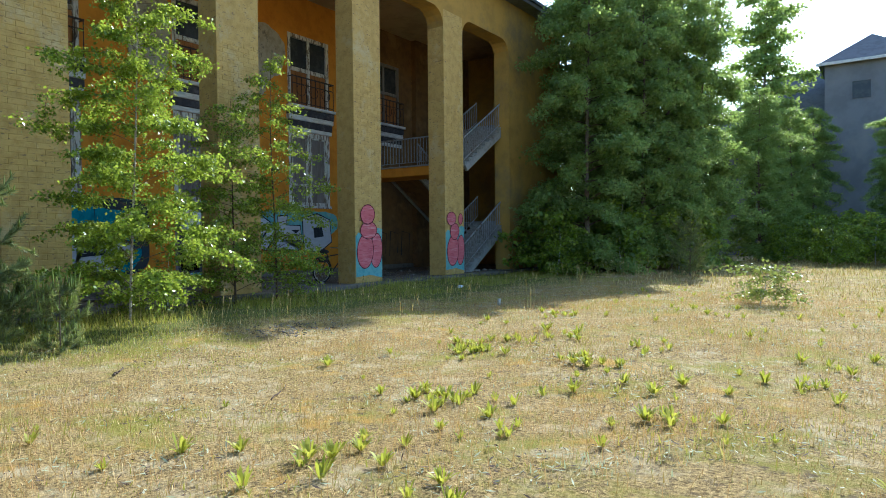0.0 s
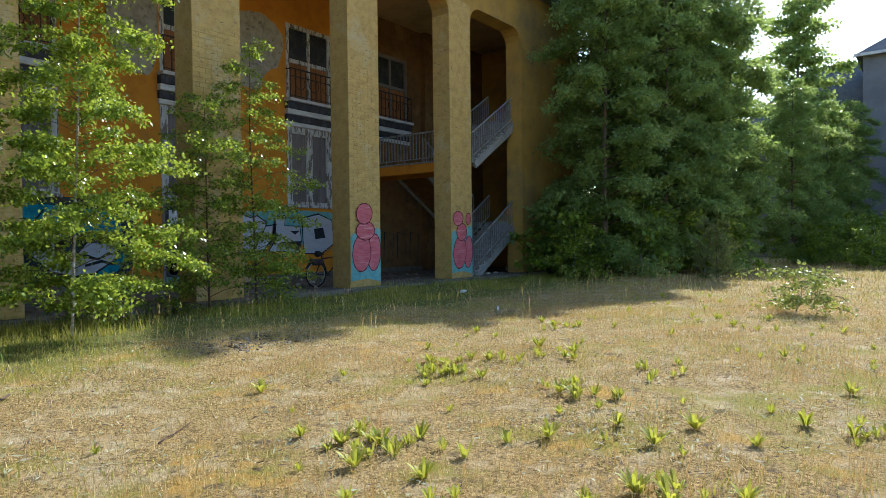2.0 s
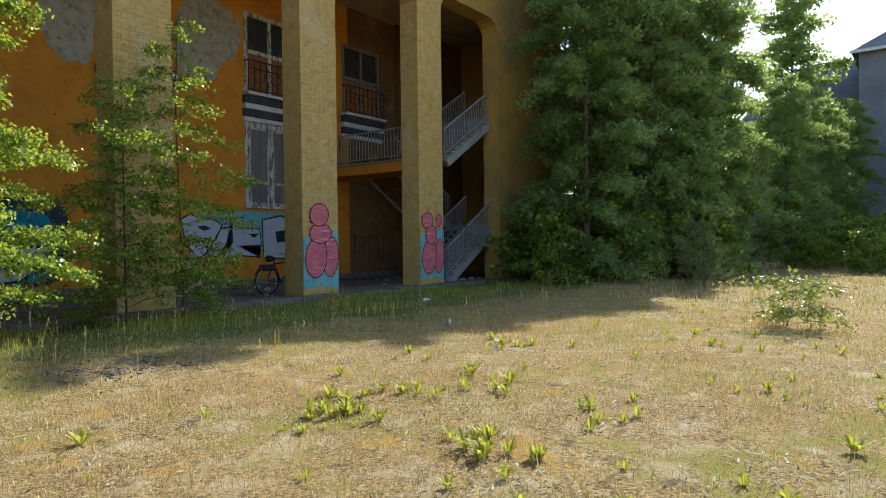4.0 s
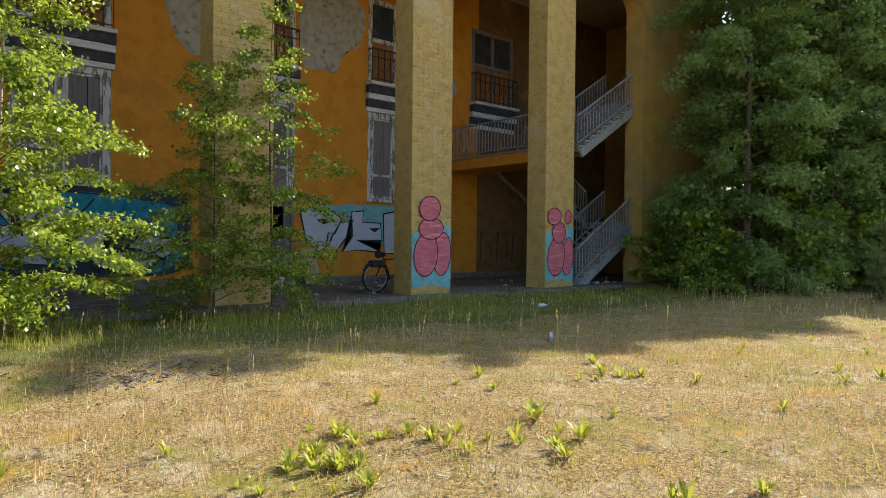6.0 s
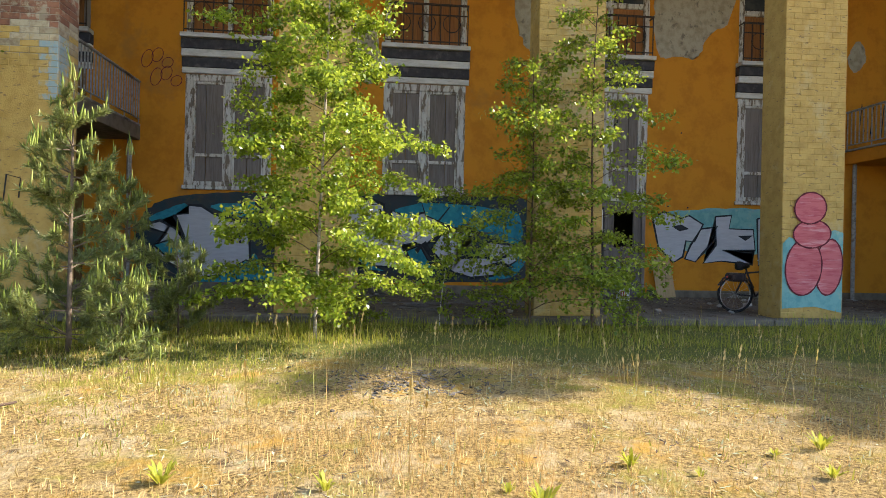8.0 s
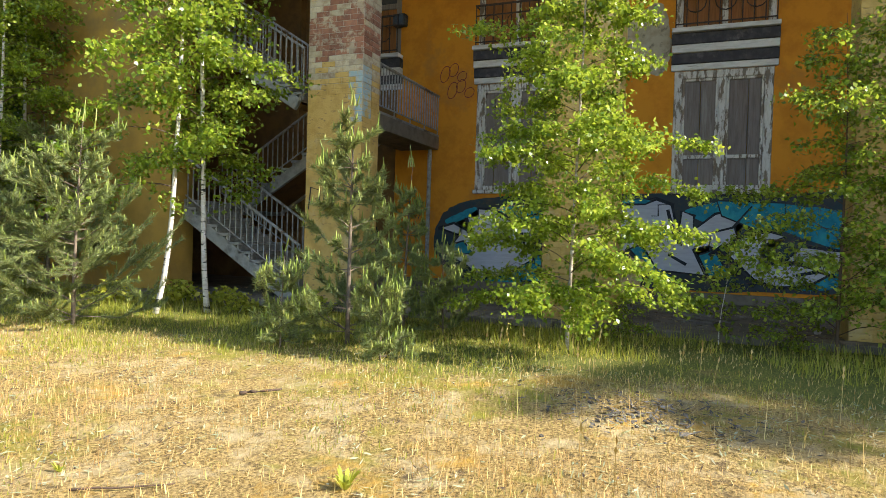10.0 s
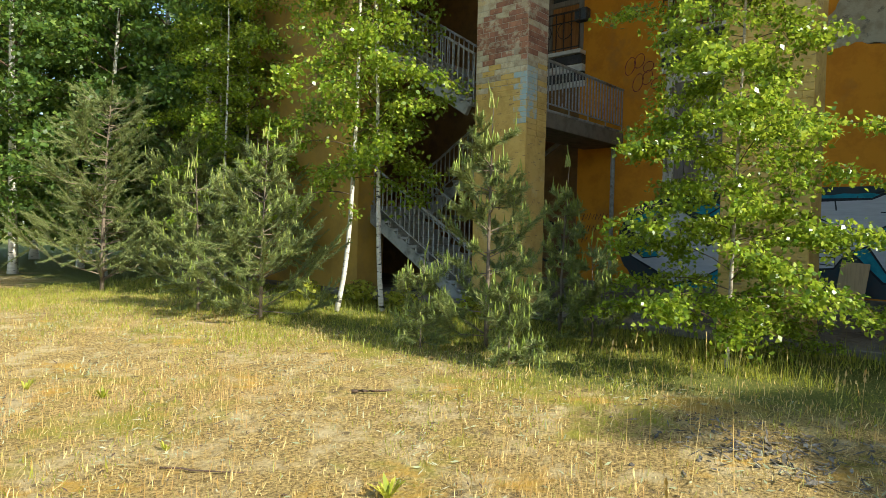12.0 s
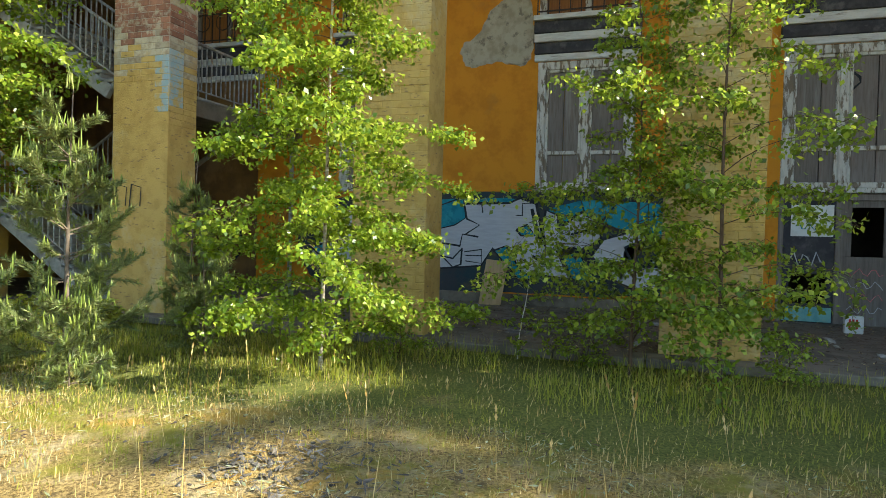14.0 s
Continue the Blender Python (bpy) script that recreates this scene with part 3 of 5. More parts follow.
make_stair("staircase", 0.0, -1, 1.03)
make_stair("staircase", 19.28, 1, 17.98)
structure(boxes("stair_wall", DARK_BROWN, None, (BACK + 0.022, BACK + 0.25, -6.7, -2.9, 0.08, 9.6), (BACK + 0.022, BACK + 0.25, 21.9, 26.0, 0.08, 9.6)), "dark brown wall closing the stair bay", "wall")
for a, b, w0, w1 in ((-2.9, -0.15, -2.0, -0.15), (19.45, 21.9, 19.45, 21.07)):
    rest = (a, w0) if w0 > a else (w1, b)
    structure(boxes("stair_back_wall", DARK_BROWN, None, (BACK + 0.003, BACK + 0.02, a, b, 0.08, UP_SILL), (BACK + 0.003, BACK + 0.02, *rest, UP_SILL, 9.6), (BACK + 0.003, BACK + 0.02, w0, w1, UP_HEAD, 9.6)), "dark brown render behind the stairs", "wall")
for yy in (0.86, 18.14):
    post = thing("landing_post", (BACK + 0.16, yy, 0.08), "thin grey steel post under the stair landing", "post", "posts under the landings")
    bm = bmesh.new()
    add_tube(bm, [(BACK + 0.16, yy, 0.09), (BACK + 0.16, yy, 3.455)], 0.05, 10)
    part("shaft", bm, RAIL_PAINT, post)
    boxes("base_plate", RAIL_PAINT, post, (BACK + 0.07, BACK + 0.25, yy - 0.09, yy + 0.09, 0.08, 0.1), bevel=0.004)


# ---- paint on the walls ----
def flat_shape(name, pts, x, material, parent, label=""):
    bm = bmesh.new()
    f = bm.faces.new([bm.verts.new((x, p, z)) for p, z in pts])
    if f.normal.x < 0:
        f.normal_flip()
    bmesh.ops.triangulate(bm, faces=[f])
    return part(name, bm, material, parent, label)


def wavy(pts, amount, seed, steps=6):
    """A closed outline with rounded, slightly ragged sides."""
    out, n = [], len(pts)
    r = random.Random(seed)
    for i in range(n):
        p0, p1, p2, p3 = (Vector(pts[(i + k - 1) % n]) for k in range(4))
        for s in range(steps):
            u = s / steps
            q = 0.5 * ((2 * p1) + (p2 - p0) * u + (2 * p0 - 5 * p1 + 4 * p2 - p3) * u * u + (3 * p1 - p0 - 3 * p2 + p3) * u ** 3)
            out.append((q.x + r.uniform(-amount, amount), q.y + r.uniform(-amount, amount)))
    return out


def stroke(pts, width, x, material, parent, closed=False, name="paint_stroke"):
    """A sprayed line of even width."""
    P = [Vector(p) for p in pts] + ([Vector(pts[0])] if closed else [])
    bm = bmesh.new()
    ring = []
    for i, p in enumerate(P):
        d = (P[min(i + 1, len(P) - 1)] - P[max(i - 1, 0)]).normalized()
        nrm = Vector((-d.y, d.x)) * width / 2 * (0.75 + 0.25 * math.sin(i * 2.1))
        ring.append((bm.verts.new((x, p.x + nrm.x, p.y + nrm.y)), bm.verts.new((x, p.x - nrm.x, p.y - nrm.y))))
    for (a, b), (c, d) in zip(ring, ring[1:]):
        bm.faces.new((a, b, d, c))
    return part(name, bm, material, parent)


def oval(cy, cz, ry, rz, n=28, lean=0.0):
    return [(cy + ry * math.cos(6.2832 * i / n) + lean * rz * math.sin(6.2832 * i / n), cz + rz * math.sin(6.2832 * i / n)) for i in range(n)]


W0 = BACK + 0.004
# the long pale mural on a black and teal ground, behind the second pillar
flat_shape("sprayed_ground", wavy([(0.98, 1.1), (1.1, 1.75), (1.6, 2.15), (2.7, 2.33), (4.2, 2.36), (6.8, 2.42), (8.4, 2.4), (9.95, 2.34), (10.1, 1.4), (9.9, 0.5), (8.1, 0.36), (6, 0.33), (3.7, 0.26), (2.0, 0.18), (1.3, 0.5)], 0.02, 1), W0, SPRAY_HALO, wall_back, "black sprayed ground of a mural")
for j, pts in enumerate(([(1.25, 1.7), (1.7, 1.95), (2.05, 2.05), (2.1, 1.7), (1.75, 1.5)], [(2.6, 2.0), (3.1, 2.1), (3.6, 2.0), (3.5, 1.75)], [(2.3, 0.3), (2.9, 0.28), (3.6, 0.45), (3.6, 0.95), (3.0, 0.6)], [(4.2, 1.55), (4.22, 2.16), (5.1, 2.24), (6.1, 2.22), (5.2, 1.7)],
                         [(6.75, 2.0), (7.3, 2.2), (8.05, 2.26), (8.9, 2.15), (9.7, 2.0), (9.75, 1.3), (9.0, 1.5), (8.2, 1.8), (7.5, 1.7)], [(8.9, 0.5), (9.5, 0.5), (9.85, 0.8), (9.8, 1.1)])):
    flat_shape("sprayed_field", wavy(pts, 0.012, 30 + j), W0 + 0.003, SPRAY_TEAL, wall_back, "teal field of a mural")
LETTERS = [
    [(1.08, 1.54), (1.49, 1.67), (1.83, 1.49), (2.1, 1.14), (1.82, 1.8), (2.11, 1.84), (2.11, 2.03), (2.4, 2.02), (2.69, 1.82), (3.44, 1.63), (3.5, 0.81), (2.91, 0.48), (2.23, 0.35), (1.89, 0.61), (1.29, 0.94), (1.65, 1.38)],
    [(4.2, 2.02), (5.02, 2.15), (5.94, 2.16), (6.17, 2.27), (6.5, 2.15), (6.65, 1.4), (6.69, 2.02), (6.95, 1.93), (6.93, 1.61), (7.35, 1.97), (8.05, 2.16), (7.73, 1.69), (7.8, 1.5), (7.47, 1.2), (7.25, 1.29), (6.94, 1.22), (7.2, 0.66), (6.5, 0.72), (6.22, 0.72), (5.6, 1.21), (5.37, 0.85), (4.24, 0.74)],
    [(7.83, 1.47), (8.36, 1.64), (8.67, 1.52), (8.25, 1.32), (8.38, 1.04), (8.68, 0.99), (8.97, 1.34), (9.69, 1.27), (9.67, 0.9), (9.11, 0.54), (8.58, 0.48), (8.15, 0.62), (7.62, 1.12)],
]
for i, pts in enumerate(LETTERS):
    flat_shape("sprayed_letter", pts, W0 + 0.007, SPRAY_WHITE, wall_back, "pale sprayed letter shape")
    stroke(pts, 0.07, W0 + 0.01, SPRAY_BLACK, wall_back, closed=True)
for pts in ([(5.64, 1.18), (5.9, 1.28), (6.22, 0.77), (6.57, 0.6), (6.15, 0.62)], [(7.04, 1.09), (7.37, 1.22), (7.7, 0.62), (7.26, 0.66)], [(6.1, 1.62), (6.32, 1.72), (6.5, 1.5), (6.2, 1.5)], [(1.35, 1.12), (1.75, 1.24), (2.0, 0.95), (1.6, 0.9)]):
    flat_shape("sprayed_patch", pts, W0 + 0.011, SPRAY_TEAL, wall_back)
    stroke(pts, 0.05, W0 + 0.014, SPRAY_BLACK, wall_back, closed=True)
for pts, w in (([(1.78, 1.8), (1.94, 1.52), (2.08, 1.11)], 0.06), ([(6.41, 2.05), (6.5, 1.7), (6.64, 1.32)], 0.09), ([(7.21, 1.55), (7.7, 1.69), (8.05, 2.14)], 0.05),
               ([(6.45, 1.09), (6.82, 0.88)], 0.07), ([(7.28, 1.08), (7.46, 1.27), (7.79, 0.77), (8.16, 0.5)], 0.16), ([(4.5, 1.3), (4.9, 1.25), (4.95, 1.5), (5.3, 1.45)], 0.05), ([(4.4, 1.05), (4.75, 0.98), (4.95, 1.2)], 0.04),
               ([(8.3, 0.95), (8.9, 1.0), (9.2, 0.9), (9.5, 1.05)], 0.1), ([(8.9, 0.75), (9.3, 0.85), (9.6, 0.75)], 0.08), ([(2.75, 1.45), (3.0, 1.25), (3.2, 1.4), (3.1, 1.6)], 0.08)):
    stroke(pts, w, W0 + 0.016, SPRAY_BLACK, wall_back)
for pts in ([(4.25, 2.03), (4.94, 2.28), (5.01, 1.84), (4.78, 1.69), (4.26, 1.56)], [(7.38, 2.25), (8.66, 2.21), (8.67, 1.68), (8.16, 1.65), (7.48, 1.93)], [(2.86, 1.78), (3.57, 1.92), (3.59, 2.24), (3.31, 2.06)], [(3.07, 0.61), (3.4, 0.81), (4.05, 0.58), (4.24, 0.34), (3.22, 0.35)]):
    flat_shape("sprayed_patch", pts, W0 + 0.0125, SPRAY_TEAL, wall_back)
    stroke(pts, 0.035, W0 + 0.0145, SPRAY_BLACK, wall_back, closed=True)
for pts, w in (([(4.97, 2.16), (5.04, 1.82), (5.32, 1.7), (5.02, 1.5)], 0.045), ([(5.35, 2.16), (5.38, 1.95)], 0.03), ([(5.0, 2.16), (5.7, 2.17), (5.72, 2.21)], 0.03), ([(5.0, 1.13), (5.38, 1.19), (5.38, 0.9), (5.03, 0.94)], 0.03), ([(5.03, 1.05), (5.39, 1.06)], 0.025),
               ([(4.95, 1.21), (4.93, 0.86), (4.75, 0.8), (4.49, 1.04)], 0.045), ([(6.51, 1.75), (6.57, 1.49), (6.71, 1.28), (6.63, 1.71)], 0.06), ([(5.99, 2.26), (6.16, 2.31), (6.55, 2.17), (6.21, 2.15), (6.22, 1.91), (6.08, 1.91)], 0.035), ([(3.71, 1.4), (4.21, 0.93)], 0.07), ([(3.02, 1.21), (3.19, 1.33), (3.21, 1.48), (3.27, 1.19)], 0.06)):
    stroke(pts, w, W0 + 0.018, SPRAY_BLACK, wall_back)
# the second mural beside the doorway
flat_shape("sprayed_field", wavy([(13.2, 2.1), (14.2, 2.25), (15.6, 2.3), (17.2, 2.2), (17.3, 1.6), (16, 1.2), (14, 1.2), (13.2, 1.6)], 0.02, 4), W0, SPRAY_AQUA, wall_back, "aqua field of a mural")
for pts in ([(13.01, 2.01), (13.3, 2.17), (13.73, 2.01), (13.94, 2.09), (14.3, 1.88), (14.09, 1.45), (13.87, 1.47), (13.8, 1.08), (13.55, 0.93), (13.17, 1.31)],
            [(14.25, 1.77), (14.67, 1.83), (14.53, 1.56), (14.61, 1.51), (14.31, 1.18), (14.12, 0.96), (13.85, 1.03), (13.98, 1.35)],
            [(14.61, 2.08), (15.03, 2.12), (14.97, 1.79), (15.6, 1.78), (15.66, 1.27), (14.81, 1.26), (15.6, 1.2), (15.6, 0.92), (14.79, 0.99), (14.32, 0.93), (14.64, 1.38)],
            [(15.7, 2.05), (16.4, 2.2), (17.0, 2.0), (17.1, 1.2), (16.5, 0.85), (15.75, 0.9), (15.72, 1.4)]):
    flat_shape("sprayed_letter", pts, W0 + 0.005, SPRAY_WHITE, wall_back, "grey sprayed letter shape")
    stroke(pts, 0.055, W0 + 0.008, SPRAY_BLACK, wall_back, closed=True)
for pts in ([(13.5, 1.82), (13.75, 1.86), (13.95, 1.76), (13.7, 1.7)], [(15.2, 1.62), (15.4, 1.5), (15.6, 1.64)], [(16.2, 1.7), (16.6, 1.75), (16.7, 1.4), (16.25, 1.35)]):
    flat_shape("sprayed_patch", pts, W0 + 0.01, SPRAY_BLACK, wall_back)
# small tags
for cy, cz in ((1.35, 5.3), (1.55, 4.9)):
    for k in range(3):
        stroke(oval(cy + 0.22 * k - 0.2, cz + 0.1 * math.sin(k * 2), 0.12, 0.2 - 0.04 * k, 14, 0.2), 0.022, W0 + 0.002, SPRAY_RED, wall_back, closed=True)
for k in range(9):
    yy = 0.02 + 0.17 * (k % 4)
    zz = 1.75 - 0.27 * (k // 4)
    stroke([(yy, zz), (yy + 0.05, zz + 0.16), (yy + 0.1, zz + 0.02), (yy + 0.15, zz + 0.14)], 0.025, W0 + 0.002, SPRAY_BLACK, wall_back)
stroke(oval(-0.9, 1.2, 0.35, 0.5, 18), 0.06, W0 + 0.022, SPRAY_BLACK, wall_back, closed=True)
for k in range(3):
    stroke([(19.6 + 0.75 * k, 0.6), (19.65 + 0.75 * k, 1.6), (20.15 + 0.75 * k, 1.5), (20.1 + 0.75 * k, 0.7)], 0.05, W0 + 0.022, SPRAY_BLACK, wall_back)
for k in range(3):
    stroke([(18.35 + 0.3 * k, 4.15), (18.42 + 0.3 * k, 5.0), (18.5 + 0.3 * k, 4.3)], 0.03, W0 + 0.002, SPRAY_BLACK, wall_back)
stroke([(12.0 + 0.12 * math.sin(i), 4.5 - 0.09 * i) for i in range(7)], 0.05, BACK - 0.044, SPRAY_BLACK, wall_back)
# plaster fallen off in patches
for i, pts in enumerate(([(4.79, 5.4), (4.99, 5.0), (5.6, 5.06), (6.25, 5.02), (6.33, 5.8), (6.1, 6.5), (5.5, 6.2), (5.2, 5.7)],
                         [(9.5, 7.6), (9.62, 6.4), (9.9, 5.9), (10.25, 5.7), (10.75, 6.0), (10.8, 8.0), (10.0, 8.2)],
                         [(12.95, 7.0), (13.06, 6.0), (13.6, 5.95), (14.05, 5.95), (14.35, 6.5), (14.85, 6.9), (15.0, 7.8), (14.2, 8.3), (13.2, 8.0)],
                         [(18.0, 6.1), (18.25, 5.8), (18.5, 6.2), (18.3, 6.6)])):
    flat_shape("fallen_plaster", wavy(pts, 0.035, 20 + i, 7), W0 + 0.001, PEELED, wall_back, "grey patch where the orange render fell off")
for yy, zz in ((2.9, 4.3), (9.2, 3.4), (13.4, 2.3), (13.9, 2.28), (9.9, 4.4), (13.7, 4.1)):
    flat_shape("nail_hole", oval(yy, zz, 0.025, 0.02, 8), W0, SPRAY_BLACK, wall_back)


# plain rounded shapes sprayed on two pillars
def figure(col, y0, head, chest, lobes, field_top):
    x = FRONT + 0.012
    flat_shape("sprayed_field", [(y0 + 0.02, 0.26), (y0 + 0.01, field_top - 0.25), (y0 + 0.12, field_top - 0.14), (y0 + 0.3, field_top - 0.2), (y0 + 0.8, field_top - 0.06), (y0 + 0.95, field_top), (y0 + WIDE - 0.01, field_top - 0.05), (y0 + WIDE - 0.02, 0.2), (y0 + 0.6, 0.3)], x, SPRAY_AQUA, col, "aqua sprayed ground")
    for cy, cz, ry, rz in (*lobes, chest, head):
        flat_shape("sprayed_shape", oval(cy, cz, ry, rz, 30, 0.06), x + 0.004, SPRAY_PINK, col, "rounded pink sprayed shape")
        stroke(oval(cy, cz, ry, rz, 30, 0.06), 0.035, x + 0.007, SPRAY_RED, col, closed=True)
        x += 0.004


figure(pillars[3], 13.23, (13.72, 1.98, 0.29, 0.27), (13.76, 1.54, 0.34, 0.24), ((14.08, 0.98, 0.25, 0.48), (13.62, 0.97, 0.33, 0.48)), 1.62)
figure(pillars[4], 17.51, (17.83, 1.94, 0.26, 0.22), (18.02, 1.52, 0.26, 0.27), ((18.39, 1.94, 0.13, 0.18), (18.38, 0.9, 0.23, 0.5), (17.92, 0.89, 0.33, 0.5)), 1.72)
bb = pillars[0]
for k in range(2):
    stroke([(0.46 + 0.3 * k, 1.75), (0.5 + 0.3 * k, 2.15), (0.7 + 0.3 * k, 2.1), (0.68 + 0.3 * k, 1.8)], 0.03, FRONT + 0.012, SPRAY_BLACK, bb)


# ---- loose things on the terrace ----
def leaning_board(y0, w, h, lean, label):
    b = thing("leaning_board", (BACK + 0.3, y0, 0.08), label, "board", "boards against the wall")
    bm = bmesh.new()
    add_box(bm, -0.009, 0.009, 0, w, 0, h)
    ob = part("sheet", bm, PLY, None, bevel=0.003)
    ob.parent = b
    ob.matrix_basis = pose(0, 0, 0.002, lean, -15, 0)
    return b


leaning_board(5.42, 0.46, 0.95, -5, "thin raw plywood offcut leaning on the graffiti wall")
leaning_board(13.05, 0.46, 1.0, 4, "raw plywood strip leaning beside the doorway")


def bicycle():
    """Parked along the facade, front wheel behind the pillar."""
    b = thing("bicycle", (-12.15, 13.4, 0.08), "old dark bicycle leaning behind a pillar on the terrace", "bicycle")
    r, x = 0.33, -12.15
    for wy in (13.06, 14.1):
        bm = bmesh.new()
        add_tube(bm, [(x, wy + r * math.cos(a * 0.2618), 0.41 + 0.015 + r * math.sin(a * 0.2618)) for a in range(25)], 0.024, 6)
        tyre = part("wheel", bm, RUBBER, b, smooth=True)
        bm = bmesh.new()
        add_tube(bm, [(x, wy + (r - 0.035) * math.cos(a * 0.2618), 0.425 + (r - 0.035) * math.sin(a * 0.2618)) for a in range(25)], 0.011, 5)
        part("rim", bm, CHROME, tyre, "dull steel rim")
        for k in range(14):
            bm = bmesh.new()
            q = k * 0.4488
            add_tube(bm, [(x + 0.03 * (-1) ** k, wy, 0.425), (x, wy + (r - 0.04) * math.cos(q), 0.425 + (r - 0.04) * math.sin(q))], 0.0025, 3)
            part("spoke", bm, CHROME, tyre)
        bm = bmesh.new()
        add_tube(bm, [(x, wy + (r + 0.045) * math.cos(a), 0.425 + (r + 0.045) * math.sin(a)) for a in (0.3, 0.7, 1.1, 1.5, 1.9, 2.3, 2.7)], 0.02, 5)
        part("mudguard", bm, BIKE_PAINT, b)
    bm = bmesh.new()
    for p, q in (((13.06, 0.425), (13.46, 0.38)), ((13.06, 0.425), (13.28, 0.86)), ((13.46, 0.38), (13.26, 0.9)), ((13.28, 0.82), (13.88, 0.88)), ((13.46, 0.38), (13.9, 0.8)), ((13.86, 0.98), (14.1, 0.425))):
        add_tube(bm, [(x, p[0], p[1]), (x, q[0], q[1])], 0.017, 7)
    part("frame", bm, BIKE_PAINT, b, smooth=True)
    bm = bmesh.new()
    add_tube(bm, [(x - 0.28, 13.66, 1.06), (x - 0.1, 13.78, 1.05), (x + 0.1, 13.78, 1.05), (x + 0.28, 13.66, 1.06)], 0.014, 6)
    part("handlebar", bm, CHROME, b)
    bm = bmesh.new()
    add_tube(bm, [(x, 13.08, 0.955), (x, 13.16, 0.95), (x, 13.32, 0.95)], [0.08, 0.085, 0.03], 8)
    part("saddle", bm, RUBBER, b, smooth=True)
    boxes("carrier_bag", BIKE_PAINT, b, (x - 0.16, x + 0.16, 12.92, 13.2, 0.66, 0.82), label="dark slack bag on the carrier", bevel=0.04)
    boxes("rear_light", RED_PRINT, b, (x - 0.03, x + 0.03, 12.87, 12.9, 0.72, 0.76), bevel=0.008)
    return b


bicycle()


def carton():
    c = thing("carton", (-14.6, 11.9, 0.08), "white drinks carton with red print by the doorway", "carton")
    boxes("box", PAPER, c, (-14.66, -14.54, 11.72, 11.98, 0.082, 0.36), bevel=0.006)
    for k in range(3):
        boxes("print", RED_PRINT, c, (-14.538, -14.536, 11.77 + 0.05 * k, 11.8 + 0.05 * k, 0.16, 0.31), label="red print bars")
    return c


carton()
box_lamp = thing("wall_lamp", (BACK + 0.08, -0.06, 6.0), "small dark boxy lamp fixed to the orange wall", "lamp")
boxes("housing", BLACK_TRIM, box_lamp, (BACK, BACK + 0.2, -0.24, 0.1, 6.55, 6.85), bevel=0.02)
boxes("lens", GLASSY, box_lamp, (BACK + 0.2, BACK + 0.21, -0.2, 0.06, 6.6, 6.8))

r = random.Random(11)


def chunk(name, at, size, material, label, category, group):
    bm = bmesh.new()
    bmesh.ops.create_icosphere(bm, subdivisions=1, radius=1)
    for v in bm.verts:
        v.co = Vector((v.co.x * size * r.uniform(0.7, 1.2), v.co.y * size * r.uniform(0.8, 1.5), v.co.z * size * r.uniform(0.4, 0.7)))
    ob = part(name, bm, material)
    ob.matrix_basis = pose(*at, r.uniform(-15, 15), r.uniform(-15, 15), r.uniform(0, 360))
    return tagged(ob, label, category, group)


for i in range(46):
    yy = r.uniform(-1.5, 21)
    s = r.uniform(0.03, 0.09)
    chunk("rubble_stone", (r.uniform(-15.4, -11.3), yy, 0.08 + s * 0.4), s, RUBBLE, "broken pale chunk of render on the terrace", "rubble", "rubble on the terrace")
for i in range(9):
    chunk("rubble_stone", (-11.5 + r.uniform(-0.2, 0.3), 18.9 + i * 0.28, 0.1), r.uniform(0.06, 0.13), RUBBLE, "broken pale chunk of stone at the stair foot", "rubble", "rubble at the stair foot")
for i in range(14):
    yy = r.choice([2.2, 2.8, 6.2, 6.9, 7.5]) + r.uniform(-0.5, 0.5)
    L = r.uniform(0.5, 1.3)
    bm = bmesh.new()
    add_box(bm, -0.05, 0.05, -L / 2, L / 2, 0, 0.022)
    ob = part("loose_plank", bm, BOARD, None, bevel=0.003)
    ob.matrix_basis = pose(r.uniform(-13.6, -11.7), yy, 0.082 + 0.024 * (i % 3), 0, r.uniform(-2, 2), r.uniform(-60, 60))
    tagged(ob, "grey weathered loose plank lying on the terrace", "plank", "planks on the terrace")
# burnt spot on the lawn
for i in range(150):
    q, d = r.uniform(0, 6.28), abs(r.gauss(0, 0.38))
    s = r.uniform(0.006, 0.02)
    px, py = -6.25 + d * math.cos(q) * 0.9, 6.6 + d * math.sin(q) * 1.3
    chunk("charred_chunk", (px, py, float(ground_height(px, py)) + s * 0.35), s, ASH, "dark charred chunk of an old fire on the lawn", "charcoal", "remains of a fire on the lawn")
# a bottle and a can left in the grass
for name, px, py, rr, hh, label in (("drink_can", -5.5, 11.4, 0.035, 0.13, "weathered metal drink can standing in the grass"), ("plastic_bottle", -8.6, 14.6, 0.04, 0.24, "pale crushed plastic bottle lying in the grass")):
    bm = bmesh.new()
    z = float(ground_height(px, py))
    add_tube(bm, [(px, py, z), (px, py, z + 0.01), (px, py, z + hh * 0.75), (px, py, z + hh * 0.9), (px, py, z + hh)] if hh < 0.2 else [(px, py + k * hh, z + rr) for k in (0, 0.05, 0.6, 0.85, 0.86, 1)],
             [rr * 0.9, rr, rr, rr * 0.85, rr * 0.8] if hh < 0.2 else [rr * 0.9, rr, rr, rr * 0.4, rr * 0.4, rr * 0.4], 12)
    tagged(part(name, bm, CHROME if hh < 0.2 else PAPER, smooth=True), label, "litter")


